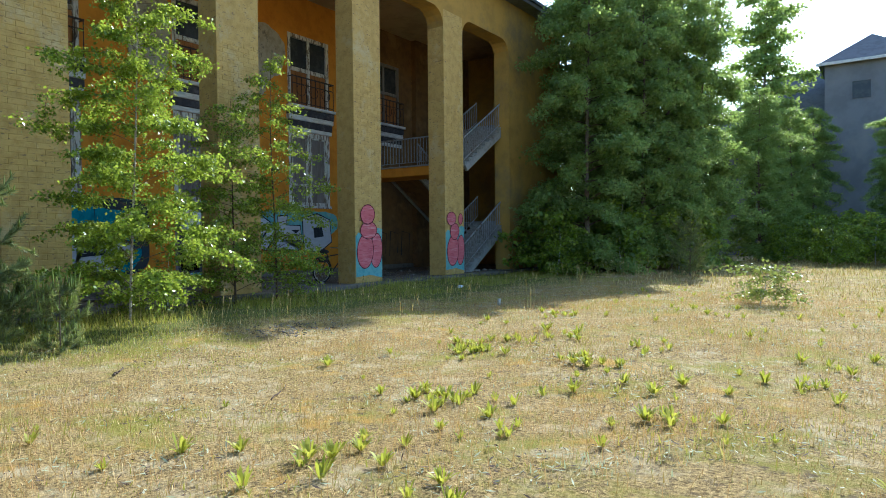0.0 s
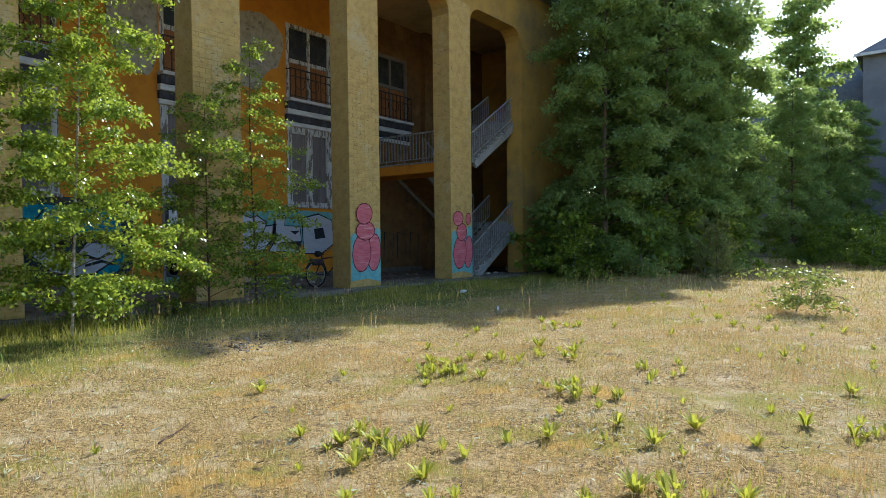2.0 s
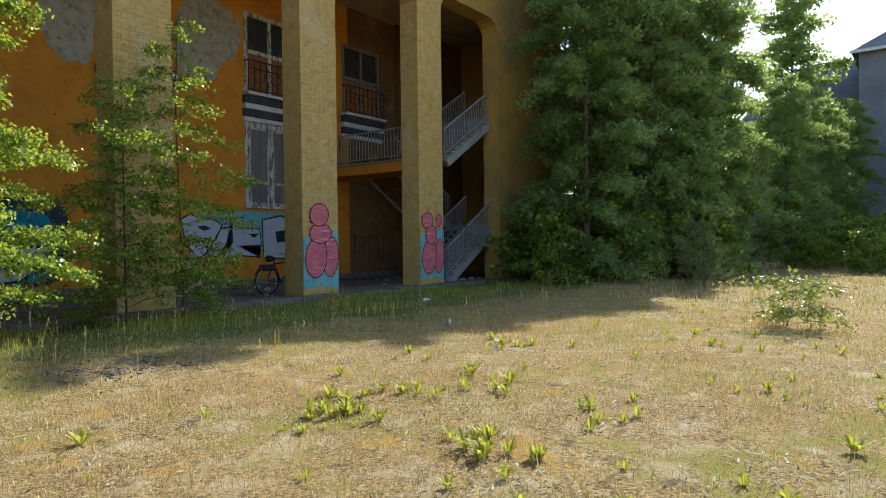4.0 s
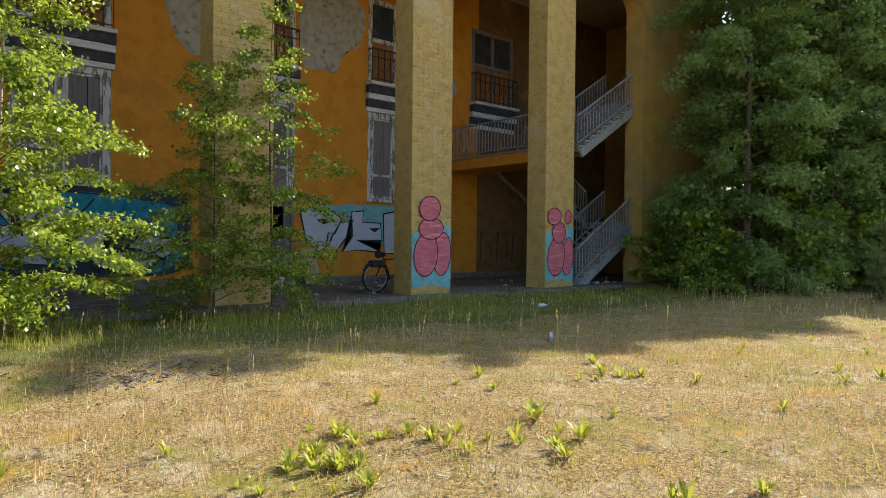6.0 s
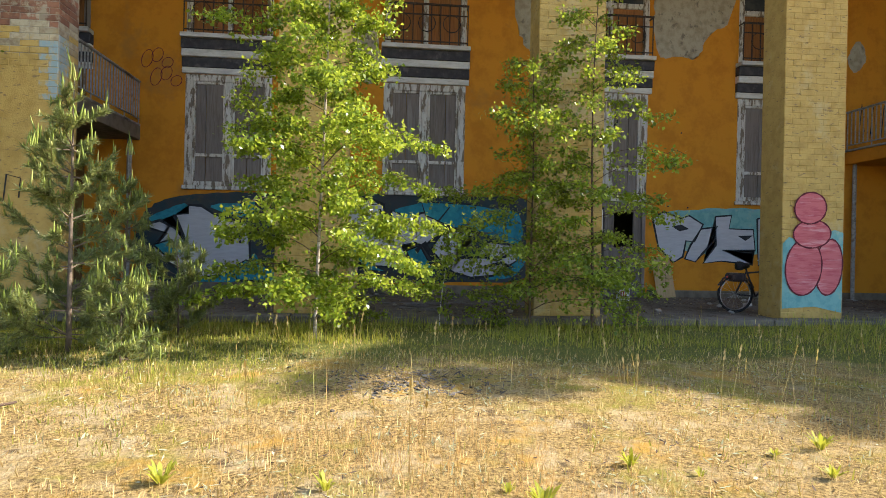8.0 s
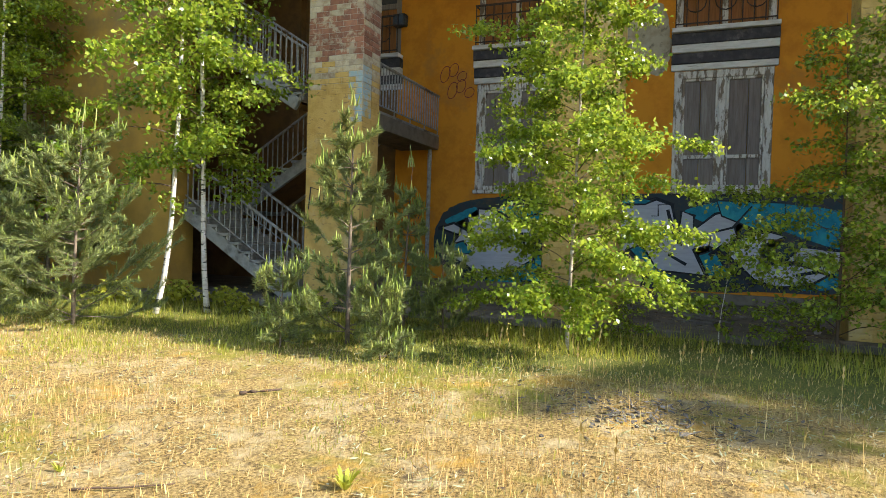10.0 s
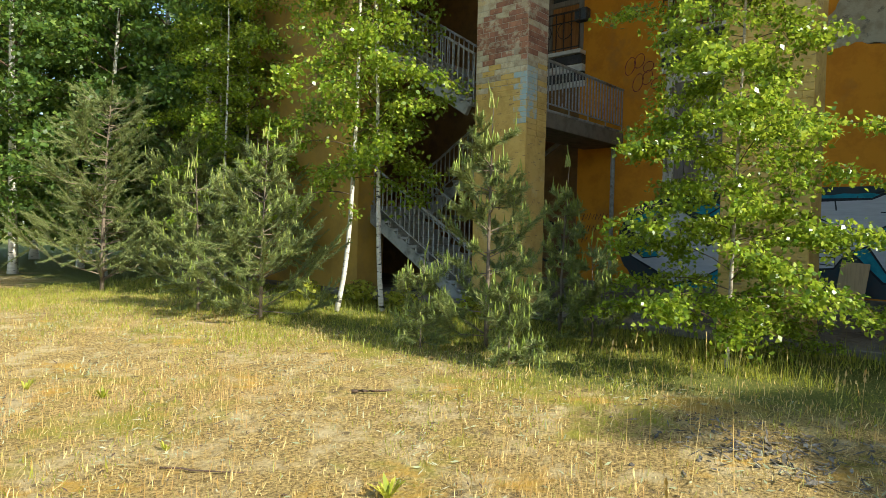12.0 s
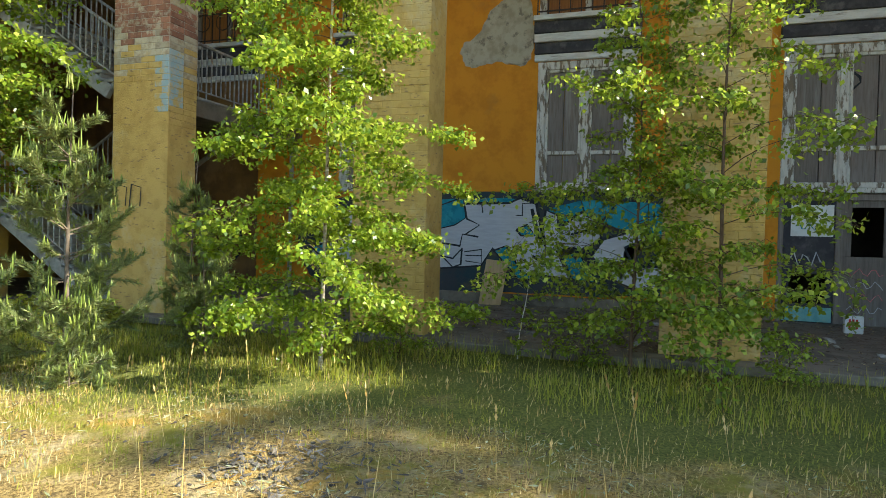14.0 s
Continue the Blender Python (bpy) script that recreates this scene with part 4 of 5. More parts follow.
def stick(a, b, radius, label):
    """A dead branch lying in the grass, a little crooked."""
    q = random.Random(8)
    bm = bmesh.new()
    pts = [Vector(a).lerp(Vector(b), i / 7) + Vector((q.uniform(-0.015, 0.015), q.uniform(-0.015, 0.015))) for i in range(8)]
    add_tube(bm, [(p.x, p.y, float(ground_height(p.x, p.y)) + radius + 0.012) for p in pts], [radius * (1 - 0.07 * i) for i in range(8)], 6)
    return tagged(part("dead_branch", bm, TWIG, smooth=True), label, "branch", "dead branches on the lawn")


stick((-3.5, 4.0), (-3.8, 4.45), 0.007, "thin brown dead branch lying in the dry grass")
stick((-5.35, 3.6), (-5.6, 3.85), 0.016, "short dark stub of branch lying in the grass")


# ---- the tower house beyond the trees ----
def tower_house():
    h = thing("tower_house", (0.4, 47.5, 0), "distant grey house with a square tower and hipped roof", "house")
    boxes("tower_wall", FAR_WALL, h, (-2.5, 2.1, 45, 49.6, -0.2, 11.4))
    boxes("wing_wall", FAR_WALL, h, (-9.5, -2.5, 46.5, 56, -0.2, 7.6), (2.1, 16, 46.5, 56, -0.2, 8.5))
    bm = bmesh.new()
    v = [bm.verts.new(p) for p in ((-2.85, 44.65, 11.4), (2.45, 44.65, 11.4), (2.45, 49.95, 11.4), (-2.85, 49.95, 11.4), (-0.2, 47.3, 13.4))]
    for f in ((0, 1, 4), (1, 2, 4), (2, 3, 4), (3, 0, 4), (3, 2, 1, 0)):
        bm.faces.new([v[i] for i in f])
    part("tower_roof", bm, ROOF, h)
    bm = bmesh.new()
    v = [bm.verts.new(p) for p in ((-10, 46, 7.6), (-2.52, 46, 7.6), (-2.52, 56.5, 7.6), (-10, 56.5, 7.6), (-6, 51, 12.4), (-2.52, 51, 12.4))]
    for f in ((0, 1, 5, 4), (1, 2, 5), (2, 3, 4, 5), (3, 0, 4), (3, 2, 1, 0)):
        bm.faces.new([v[i] for i in f])
    part("wing_roof", bm, ROOF, h)
    # white strip standing in for the brightly lit edge of the roof overhang
    boxes("painted_lit_eave", WHITE_TRIM, h, (-2.9, 2.5, 44.55, 44.66, 11.27, 11.43))
    for wx in (-1.1, 0.6):
        win = boxes("window", GLASSY, h, (wx, wx + 0.9, 44.97, 45.05, 9.2, 10.2))
        boxes("frame", FAR_WALL, win, (wx - 0.08, wx, 44.94, 45.02, 9.15, 10.25), (wx + 0.9, wx + 0.98, 44.94, 45.02, 9.15, 10.25), (wx, wx + 0.9, 44.94, 45.02, 10.2, 10.28))
    return h


tower_house()


# ---- trees and plants ----
def leaf_cloud(C, size, rs, droop=0.35, tilt=1.0):
    """One folded four-cornered leaf at every point of C, its blade turned more or less to the sky."""
    n = len(C)
    nrm = rs.normal(size=(n, 3)) * tilt + np.array([0, 0, 1.0])
    nrm /= np.linalg.norm(nrm, axis=1)[:, None]
    d = np.cross(nrm, rs.normal(size=(n, 3)))
    d[:, 2] -= droop * np.abs(rs.normal(size=n))
    d /= np.linalg.norm(d, axis=1)[:, None]
    s = np.cross(d, nrm)
    s /= np.linalg.norm(s, axis=1)[:, None]
    nrm = np.cross(s, d)
    L = size * rs.uniform(0.6, 1.3, (n, 1))
    V = np.stack([C, C + d * L * 0.4 + s * L * 0.37 + nrm * L * 0.1, C + d * L, C + d * L * 0.4 - s * L * 0.37 + nrm * L * 0.1], 1).reshape(-1, 3)
    Q = np.arange(4 * n).reshape(n, 4)
    return V, Q


def birch(name, H, spread, leaves, size, seed, low=0.06, trunk_r=0.04, lean=(0, 0), label="", material=None, category="tree", group="", stems=34, hang=0.5, taper=0.75, bark=None, bend=(0, 0), fluff=1.0):
    """A birch at the origin: tapered trunk, limbs that rise and droop, flat leafy sprays with gaps between them."""
    rs = np.random.RandomState(seed)
    t = thing(name, (0, 0, 0), label, category, group)

    def spine(f):
        k = math.exp(-16 * f)
        return np.array([lean[0] * f + bend[0] * k + 0.05 * math.sin(5 * f + seed), lean[1] * f + bend[1] * k + 0.05 * math.cos(4 * f + seed * 2), H * f])

    bm = bmesh.new()
    steps = [0, 0.03, 0.06, 0.1, 0.16, 0.23, 0.32, 0.41, 0.5, 0.6, 0.7, 0.8, 0.9, 1]
    add_tube(bm, [tuple(spine(f) + (np.array([0, 0, -0.1]) if f == 0 else 0)) for f in steps], [trunk_r * (1.3 if f == 0 else 1 - 0.88 * f) for f in steps], 8)
    part("trunk", bm, bark or BARK, t, smooth=True)
    bm = bmesh.new()
    pts = []
    spray = 0.062 * (0.5 + spread * 0.4) * fluff
    flat = np.array([1, 1, 0.55])
    for i in range(stems):
        f = low + (0.97 - low) * ((i + rs.uniform(0, 1)) / stems)
        az = i * 2.39996 + rs.uniform(-0.5, 0.5)
        L = spread * (0.25 + 0.75 * (1 - f) ** taper) * rs.uniform(0.4, 1.2)
        base = spine(f)
        up = rs.uniform(0.2, 0.8)
        P = []
        for u in np.linspace(0, 1, 7):
            P.append(base + np.array([math.cos(az), math.sin(az), 0]) * L * u + np.array([0, 0, L * (up * u - (up * 0.5 + hang * 0.4) * u * u)]) + rs.normal(size=3) * 0.02 * u)
        add_tube(bm, [tuple(p) for p in P], [max(0.003, trunk_r * 0.34 * (1 - f * 0.6) * (1 - 0.85 * k / 6)) for k in range(7)], 4)
        P = np.array(P)
        share = leaves / stems * (L / spread) * 1.75
        for k in range(6):
            a = 0.25 + 0.75 * (k + rs.uniform(0, 1)) / 6
            j = min(int(a * 6), 5)
            p = P[j] + (P[j + 1] - P[j]) * (a * 6 - j)
            side = rs.normal(size=3) * np.array([1, 1, 0.34]) + np.array([math.cos(az), math.sin(az), 0]) * 0.5
            side /= np.linalg.norm(side)
            l2 = L * rs.uniform(0.16, 0.4) * (1.25 - 0.5 * a)
            Q = [p, p + side * l2 * 0.5 + np.array([0, 0, 0.02]), p + side * l2 - np.array([0, 0, hang * l2 * 0.6])]
            add_tube(bm, [tuple(q) for q in Q], [0.004, 0.003, 0.002], 3)
            m = max(2, int(share / 7 * rs.uniform(0.5, 1.5)))
            u = rs.uniform(0.1, 1.05, (m, 1))
            pts.append(Q[0] + (Q[2] - Q[0]) * u + rs.normal(size=(m, 3)) * spray * flat)
        m = max(2, int(share / 7))
        u = rs.uniform(0.25, 1.0, m)
        j = np.minimum((u * 6).astype(int), 5)
        pts.append(P[j] + (P[j + 1] - P[j]) * (u * 6 - j)[:, None] + rs.normal(size=(m, 3)) * spray * flat)
    part("branchwork", bm, TWIG, t)
    V, Q = leaf_cloud(np.concatenate(pts), size, rs)
    under(new("crown", mesh_fast("crown", V, Q, material or LEAF)), t)
    return t


def pine(name, H, seed, label, spread=0.36, group="young pines", density=1.0, candles=True):
    """A young pine at the origin: whorls of branches, needles all round the twigs, upright shoots."""
    rs = np.random.RandomState(seed)
    t = thing(name, (0, 0, 0), label, "pine tree", group)
    bm = bmesh.new()
    sway = rs.uniform(-0.04, 0.04, 2) * H
    spine = lambda f: np.array([sway[0] * f * f, sway[1] * f * f, H * f])
    add_tube(bm, [tuple(spine(f) - (np.array([0, 0, 0.08]) if f == 0 else 0)) for f in np.linspace(0, 1, 8)], [0.011 * H * (1 - 0.85 * i / 7) for i in range(8)], 7)
    part("trunk", bm, PINE_BARK, t, smooth=True)
    bm = bmesh.new()
    twigs, tips = [], [(spine(1.0), 0.34 * min(1, H / 2))]
    whorls = max(5, int(H / 0.27))
    for w in range(whorls):
        f = 0.05 + 0.88 * (w + rs.uniform(-0.25, 0.25)) / whorls
        for k in range(rs.randint(5, 8)):
            az = k * 0.95 + w * 0.5 + rs.uniform(-0.5, 0.5)
            L = H * spread * (1 - f) ** 0.5 * rs.uniform(0.3, 1.25) + 0.07
            b = spine(np.clip(f + rs.uniform(-0.02, 0.02), 0.03, 0.97))
            o = np.array([math.cos(az), math.sin(az), 0])
            e = b + o * L + np.array([0, 0, L * rs.uniform(0.1, 0.95)])
            m = (b + e) / 2 - np.array([0, 0, 0.12 * L])
            add_tube(bm, [tuple(b), tuple(m), tuple(e)], [0.003 * H, 0.0025 * H, 0.004], 4)
            twigs += [(m, e), (m + (e - m) * 0.4, e), (b + (m - b) * 0.5, m)]
            tips.append((e, rs.uniform(0.08, 0.2) * (0.5 + f)))
            for s in (-1, 1, -1, 1, -1, 1):
                side = np.array([-o[1], o[0], 0.5]) * s
                p = m + (e - m) * rs.uniform(0.1, 0.6)
                q = p + (o * rs.uniform(0.2, 0.9) + side * rs.uniform(0.3, 0.9) + np.array([0, 0, rs.uniform(-0.1, 0.8)])) * L * rs.uniform(0.25, 0.55)
                add_tube(bm, [tuple(p), tuple(q)], [0.005, 0.003], 3)
                twigs.append((p, q))
                tips.append((q, rs.uniform(0.04, 0.1)))
    part("branchwork", bm, PINE_BARK, t)
    V, n = [], 0
    for a, b in twigs:
        d = b - a
        l = np.linalg.norm(d)
        m = int(max(40, l * 480) * density)
        u = rs.uniform(0, 1.02, (m, 1))
        c = a + d * u
        out = rs.normal(size=(m, 3))
        out /= np.linalg.norm(out, axis=1)[:, None]
        out = out * 0.75 + d / max(l, 1e-6) * 0.75
        L = rs.uniform(0.05, 0.09, (m, 1))
        s = np.cross(out, rs.normal(size=(m, 3)))
        s = s / np.linalg.norm(s, axis=1)[:, None] * 0.0042
        V.append(np.stack([c - s, c + s, c + out * L], 1).reshape(-1, 3))
    V = np.concatenate(V)
    under(new("foliage", mesh_fast("foliage", V, np.arange(len(V)).reshape(-1, 3), NEEDLE)), t)
    if candles:
        V, Q = [], []
        for p, L in tips:
            for j in range(6 if L > 0.22 else 1):
                base = p + (rs.normal(size=3) * np.array([0.05, 0.05, 0]) if j else 0)
                l = L * (1 if j == 0 else rs.uniform(0.4, 0.7))
                top = base + np.array([rs.normal() * 0.12, rs.normal() * 0.12, 1.0]) * l
                k = len(V)
                for c, w in ((base, 0.009), ((base + top) / 2, 0.011), (top, 0.003)):
                    V += [c + np.array([w, 0, 0]), c + np.array([0, w, 0]), c - np.array([w, 0, 0]), c - np.array([0, w, 0])]
                Q += [(k + 4 * q + i, k + 4 * q + (i + 1) % 4, k + 4 * q + 4 + (i + 1) % 4, k + 4 * q + 4 + i) for q in range(2) for i in range(4)]
        V, Q = np.array(V), np.array(Q)
        under(new("new_growth", mesh_fast("new_growth", V, Q, CANDLE)), t, "pale upright spring shoots")["kind"] = "stuff"
    return t


def settle(t, x, y, turn=0.0, size=1.0):
    t.matrix_basis = pose(x, y, float(ground_height(x, y)), 0, 0, turn) @ Matrix.Scale(size, 4)
    return t


def again(t, x, y, turn=0.0, size=1.0):
    c = copy_thing(t, pose(x, y, float(ground_height(x, y)), 0, 0, turn))
    c.scale = (size, size, size)
    return c


# saplings before the pillars
settle(birch("birch_tree", 7.8, 1.55, 50000, 0.055, 5, 0.03, 0.022, (0.05, 0.05), bark=YOUNG_BARK, label="young birch with bright leaves standing before the colonnade", stems=96, group="birches before the building"), -8.67, 5.69)
settle(birch("birch_sapling", 4.2, 1.7, 12500, 0.06, 8, 0.05, 0.022, (0.0, -0.1), bark=TWIG, label="bushy birch sapling against a yellow pillar", stems=60, group="birches before the building"), -10.2, 8.72)
settle(birch("birch_sapling", 5.4, 1.45, 9000, 0.06, 13, 0.08, 0.025, (-0.1, 0.1), bark=TWIG, label="slender birch sapling with a reddish stem by a pillar", stems=46, group="birches before the building"), -9.94, 9.52)
settle(birch("birch_sapling", 1.3, 0.5, 260, 0.07, 14, 0.15, 0.009, (0, 0), "knee-high birch seedling in the grass", stems=12, group="birches before the building"), -10.5, 7.4)
low = settle(birch("birch_sapling", 0.95, 0.7, 900, 0.06, 15, 0.05, 0.01, (0, 0), "low leafy birch seedling at the terrace edge", stems=20, taper=0.25, bark=TWIG, group="birches before the building"), -9.7, 6.1, 0, 0.6)
# slender white birches by the end wall
white = settle(birch("birch_tree", 10.5, 1.8, 13000, 0.085, 21, 0.2, 0.045, (0.0, 0.1), "slender white birch bent at its foot beside the end wall", stems=50, hang=0.9, taper=0.4, fluff=1.5, group="birches by the end wall", bend=(0.13, -0.15)), -9.34, -1.07)
settle(birch("birch_tree", 11.0, 1.8, 13000, 0.085, 22, 0.22, 0.048, (0.1, -0.15), "slim white birch with drooping sprays beside the stairs", stems=50, hang=0.9, taper=0.4, fluff=1.5, group="birches by the end wall", bend=(-0.06, 0.08)), -9.79, -0.87)
again(white, -10.5, -6.3, 130, 1.05)
again(white, -10.2, -6.9, 250, 0.95)
again(white, -9.3, -5.4, 40, 0.9)
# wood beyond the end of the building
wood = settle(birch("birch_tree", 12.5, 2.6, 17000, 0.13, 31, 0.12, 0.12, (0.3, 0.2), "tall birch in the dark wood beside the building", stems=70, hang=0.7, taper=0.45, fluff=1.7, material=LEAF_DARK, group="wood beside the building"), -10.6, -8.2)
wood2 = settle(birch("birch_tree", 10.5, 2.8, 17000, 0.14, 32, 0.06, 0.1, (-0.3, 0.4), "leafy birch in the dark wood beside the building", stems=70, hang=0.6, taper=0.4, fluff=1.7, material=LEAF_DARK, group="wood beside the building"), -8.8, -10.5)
r = random.Random(5)
for x, y, s in ((-10.4, 8.2, 0.7), (-10.2, 10.2, 0.6)):
    again(low, x, y, r.uniform(0, 360), s)
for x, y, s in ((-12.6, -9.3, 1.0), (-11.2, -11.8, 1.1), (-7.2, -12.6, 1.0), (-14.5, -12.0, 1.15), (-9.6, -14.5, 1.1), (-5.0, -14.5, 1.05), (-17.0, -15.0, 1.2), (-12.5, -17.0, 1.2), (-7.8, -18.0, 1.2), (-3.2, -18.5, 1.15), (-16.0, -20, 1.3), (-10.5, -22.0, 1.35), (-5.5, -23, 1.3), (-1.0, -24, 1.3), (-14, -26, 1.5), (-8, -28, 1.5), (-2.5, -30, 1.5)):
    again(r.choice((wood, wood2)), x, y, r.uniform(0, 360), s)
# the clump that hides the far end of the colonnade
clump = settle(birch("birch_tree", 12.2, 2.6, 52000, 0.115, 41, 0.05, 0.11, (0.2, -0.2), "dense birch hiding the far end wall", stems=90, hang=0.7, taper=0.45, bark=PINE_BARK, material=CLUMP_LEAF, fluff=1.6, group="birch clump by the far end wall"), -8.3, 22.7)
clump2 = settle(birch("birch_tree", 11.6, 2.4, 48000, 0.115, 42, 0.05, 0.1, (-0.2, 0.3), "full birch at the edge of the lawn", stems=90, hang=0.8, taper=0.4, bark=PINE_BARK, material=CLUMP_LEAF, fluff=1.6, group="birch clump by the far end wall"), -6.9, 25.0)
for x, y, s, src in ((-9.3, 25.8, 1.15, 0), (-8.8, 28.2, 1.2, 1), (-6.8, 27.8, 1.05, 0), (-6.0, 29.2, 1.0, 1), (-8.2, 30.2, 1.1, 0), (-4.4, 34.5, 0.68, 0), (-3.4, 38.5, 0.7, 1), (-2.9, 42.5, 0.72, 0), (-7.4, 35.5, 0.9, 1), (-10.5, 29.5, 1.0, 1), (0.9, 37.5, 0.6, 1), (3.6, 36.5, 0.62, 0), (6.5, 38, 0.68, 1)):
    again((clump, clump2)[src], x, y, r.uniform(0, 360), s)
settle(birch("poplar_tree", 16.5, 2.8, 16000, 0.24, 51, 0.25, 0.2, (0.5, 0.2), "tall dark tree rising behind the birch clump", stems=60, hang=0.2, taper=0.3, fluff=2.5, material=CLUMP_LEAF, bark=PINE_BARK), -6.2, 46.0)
# shrubs at the far edge of the lawn
shrub = settle(birch("shrub", 1.5, 1.25, 2600, 0.1, 61, 0.03, 0.02, (0, 0), "low pale-leaved shrub at the far edge of the lawn", stems=30, taper=0.3, category="shrub", group="shrubs beyond the lawn"), -3.2, 33.5)
for x, y, s in ((-1.2, 31.5, 1.1), (0.3, 33.5, 1.4), (-2.0, 36.5, 1.5), (1.8, 31.0, 1.2), (-4.4, 36, 1.4), (2.8, 34.0, 1.5), (-0.6, 38, 1.6), (-9.2, 22.0, 1.7), (-7.5, 24.0, 1.7), (-6.0, 26.6, 1.6), (-10.0, 24.6, 1.9), (-8.6, 20.9, 1.1)):
    again(shrub, x, y, r.uniform(0, 360), s)
bush = settle(birch("shrub", 0.75, 0.8, 1300, 0.06, 62, 0.03, 0.012, (0, 0), "pale flowering herb clump on the lawn", stems=26, taper=0.2, material=CANDLE, category="shrub"), -1.1, 13.6)
# young pines
settle(pine("pine_tree", 2.85, 71, "young pine with pale shoots before the bare-brick pillar", spread=0.23, density=1.15), -7.8, 3.2)
settle(pine("pine_tree", 1.1, 72, "small young pine with pale shoots before the stairs", spread=0.3, density=0.7), -7.3, 2.6)
settle(pine("pine_tree", 0.9, 73, "small bushy pine with pale shoots in the grass", spread=0.28, density=0.7), -7.2, 3.95)
settle(pine("pine_tree", 2.4, 74, "thin young pine with a bent top", spread=0.13), -9.9, 2.95)
settle(pine("pine_tree", 1.25, 75, "small young pine with pale shoots in the grass"), -9.0, 3.95)
settle(pine("pine_tree", 2.75, 76, "bushy young pine at the edge of the lawn"), -7.3, -0.75)
settle(pine("pine_tree", 2.3, 77, "bushy young pine with soft grey needles"), -6.9, -1.9)
big = settle(pine("pine_tree", 4.6, 78, "spreading pine with bare lower branches at the wood edge", density=0.8, candles=False), -7.4, -7.0)
settle(pine("pine_tree", 3.4, 79, "spreading pine at the wood edge", density=0.9), -8.7, -5.6)
again(big, -9.6, -7.8, 80, 0.9)
again(big, -9.8, -4.6, 200, 0.75)
settle(pine("pine_tree", 1.9, 80, "small pine at the foot of the birch clump"), -4.35, 21.4)


# ---- grass ----
def grass(name, n, xr, yr, h, width, lean, material, label, seed, keep=None):
    rs = np.random.RandomState(seed)
    x, y = rs.uniform(*xr, n), rs.uniform(*yr, n)
    if keep is not None:
        k = keep(x, y, rs)
        x, y = x[k], y[k]
    n = len(x)
    az, tl = rs.uniform(0, 6.2832, n), np.abs(rs.normal(0, lean, n))
    H = rs.uniform(h[0], h[1], n) * (0.6 + 0.8 * rs.uniform(0, 1, n) ** 2)
    base = np.stack([x, y, ground_height(x, y) - 0.012], 1)
    d = np.stack([np.cos(az) * np.sin(tl), np.sin(az) * np.sin(tl), np.cos(tl)], 1)
    s = np.stack([-np.sin(az + 0.6), np.cos(az + 0.6), np.zeros(n)], 1) * (width * rs.uniform(0.6, 1.4, n))[:, None]
    tip = base + d * H[:, None]
    tip[:, 2] = np.maximum(tip[:, 2], base[:, 2] + 0.02)
    mid = base + d * H[:, None] * 0.55 + np.array([0, 0, 1.0]) * (H * 0.08 * np.sin(tl))[:, None]
    V = np.stack([base - s, base + s, mid + s * 0.7, mid - s * 0.7, tip], 1).reshape(-1, 3)
    i = np.arange(n)[:, None] * 5
    Q = np.concatenate([i + np.array([[0, 1, 2]]), i + np.array([[0, 2, 3]]), i + np.array([[3, 2, 4]])], 0)
    return tagged(new(name, mesh_fast(name, V, Q, material)), label, "grass", kind="stuff")


def patchy(x, y, f, seed):
    return np.sin(x * f + seed) * np.sin(y * f * 1.3 + seed * 2) + 0.6 * np.sin(x * f * 2.3 - y * f * 1.9 + seed)


near = lambda x, y, rs: rs.uniform(0, 1, len(x)) < np.clip(1.25 - (np.hypot(x + 2.2, y - 5.5) - 3) / 11, 0.12, 1) * np.clip(0.65 + 0.35 * patchy(x, y, 1.4, 2), 0.25, 1)
grass("dry_grass", 380000, (-7.6, 5.0), (-6, 19), (0.03, 0.085), 0.003, 1.15, STRAW, "short dry straw-coloured lawn grass", 1, near)
grass("dry_grass", 30000, (-5.5, 12), (17, 45), (0.08, 0.16), 0.01, 0.5, STRAW, "dry straw-coloured grass far across the lawn", 2)
wisps = lambda x, y, rs: rs.uniform(0, 1, len(x)) < np.clip(0.45 + 0.5 * patchy(x, y, 1.0, 12), 0.05, 1)
grass("dry_grass", 60000, (-5.2, 4.0), (1.5, 16), (0.07, 0.17), 0.0017, 0.55, RED_STRAW, "wispy rust-coloured dry grass on the lawn", 34, wisps)
strip = lambda x, y, rs: rs.uniform(0, 1, len(x)) < np.clip((-5.4 + 0.9 * patchy(x, y, 0.8, 1) - x) / 1.6, 0, 1)
grass("green_grass", 60000, (-10.9, -4.6), (-9, 24), (0.03, 0.085), 0.004, 0.7, GREEN_BLADE, "rough green grass beside the terrace", 3, lambda x, y, rs: strip(x, y, rs) & (patchy(x, y, 1.9, 6) + rs.normal(0, 0.4, len(x)) > -0.25))
grass("dry_grass", 30000, (-10.6, -6.5), (-9, 22), (0.03, 0.09), 0.0036, 0.8, STRAW, "dry grass mixed into the green strip", 32, lambda x, y, rs: patchy(x, y, 1.9, 6) + rs.normal(0, 0.4, len(x)) < 0.1)
grass("green_grass", 26000, (-10.9, -8.2), (-9, 24), (0.09, 0.24), 0.0045, 0.35, GREEN_BLADE, "long green grass at the terrace edge", 31, lambda x, y, rs: patchy(x, y, 1.3, 4) > -0.3)
lush = lambda x, y, rs: (x < -6.7 + 0.33 * np.clip(3.3 - y, 0, 8) + 0.35 * patchy(x, y, 1.2, 3) + rs.normal(0, 0.3, len(x))) & (rs.uniform(0, 1, len(x)) < np.clip(0.75 + 0.5 * patchy(x, y, 1.6, 8), 0.2, 1))
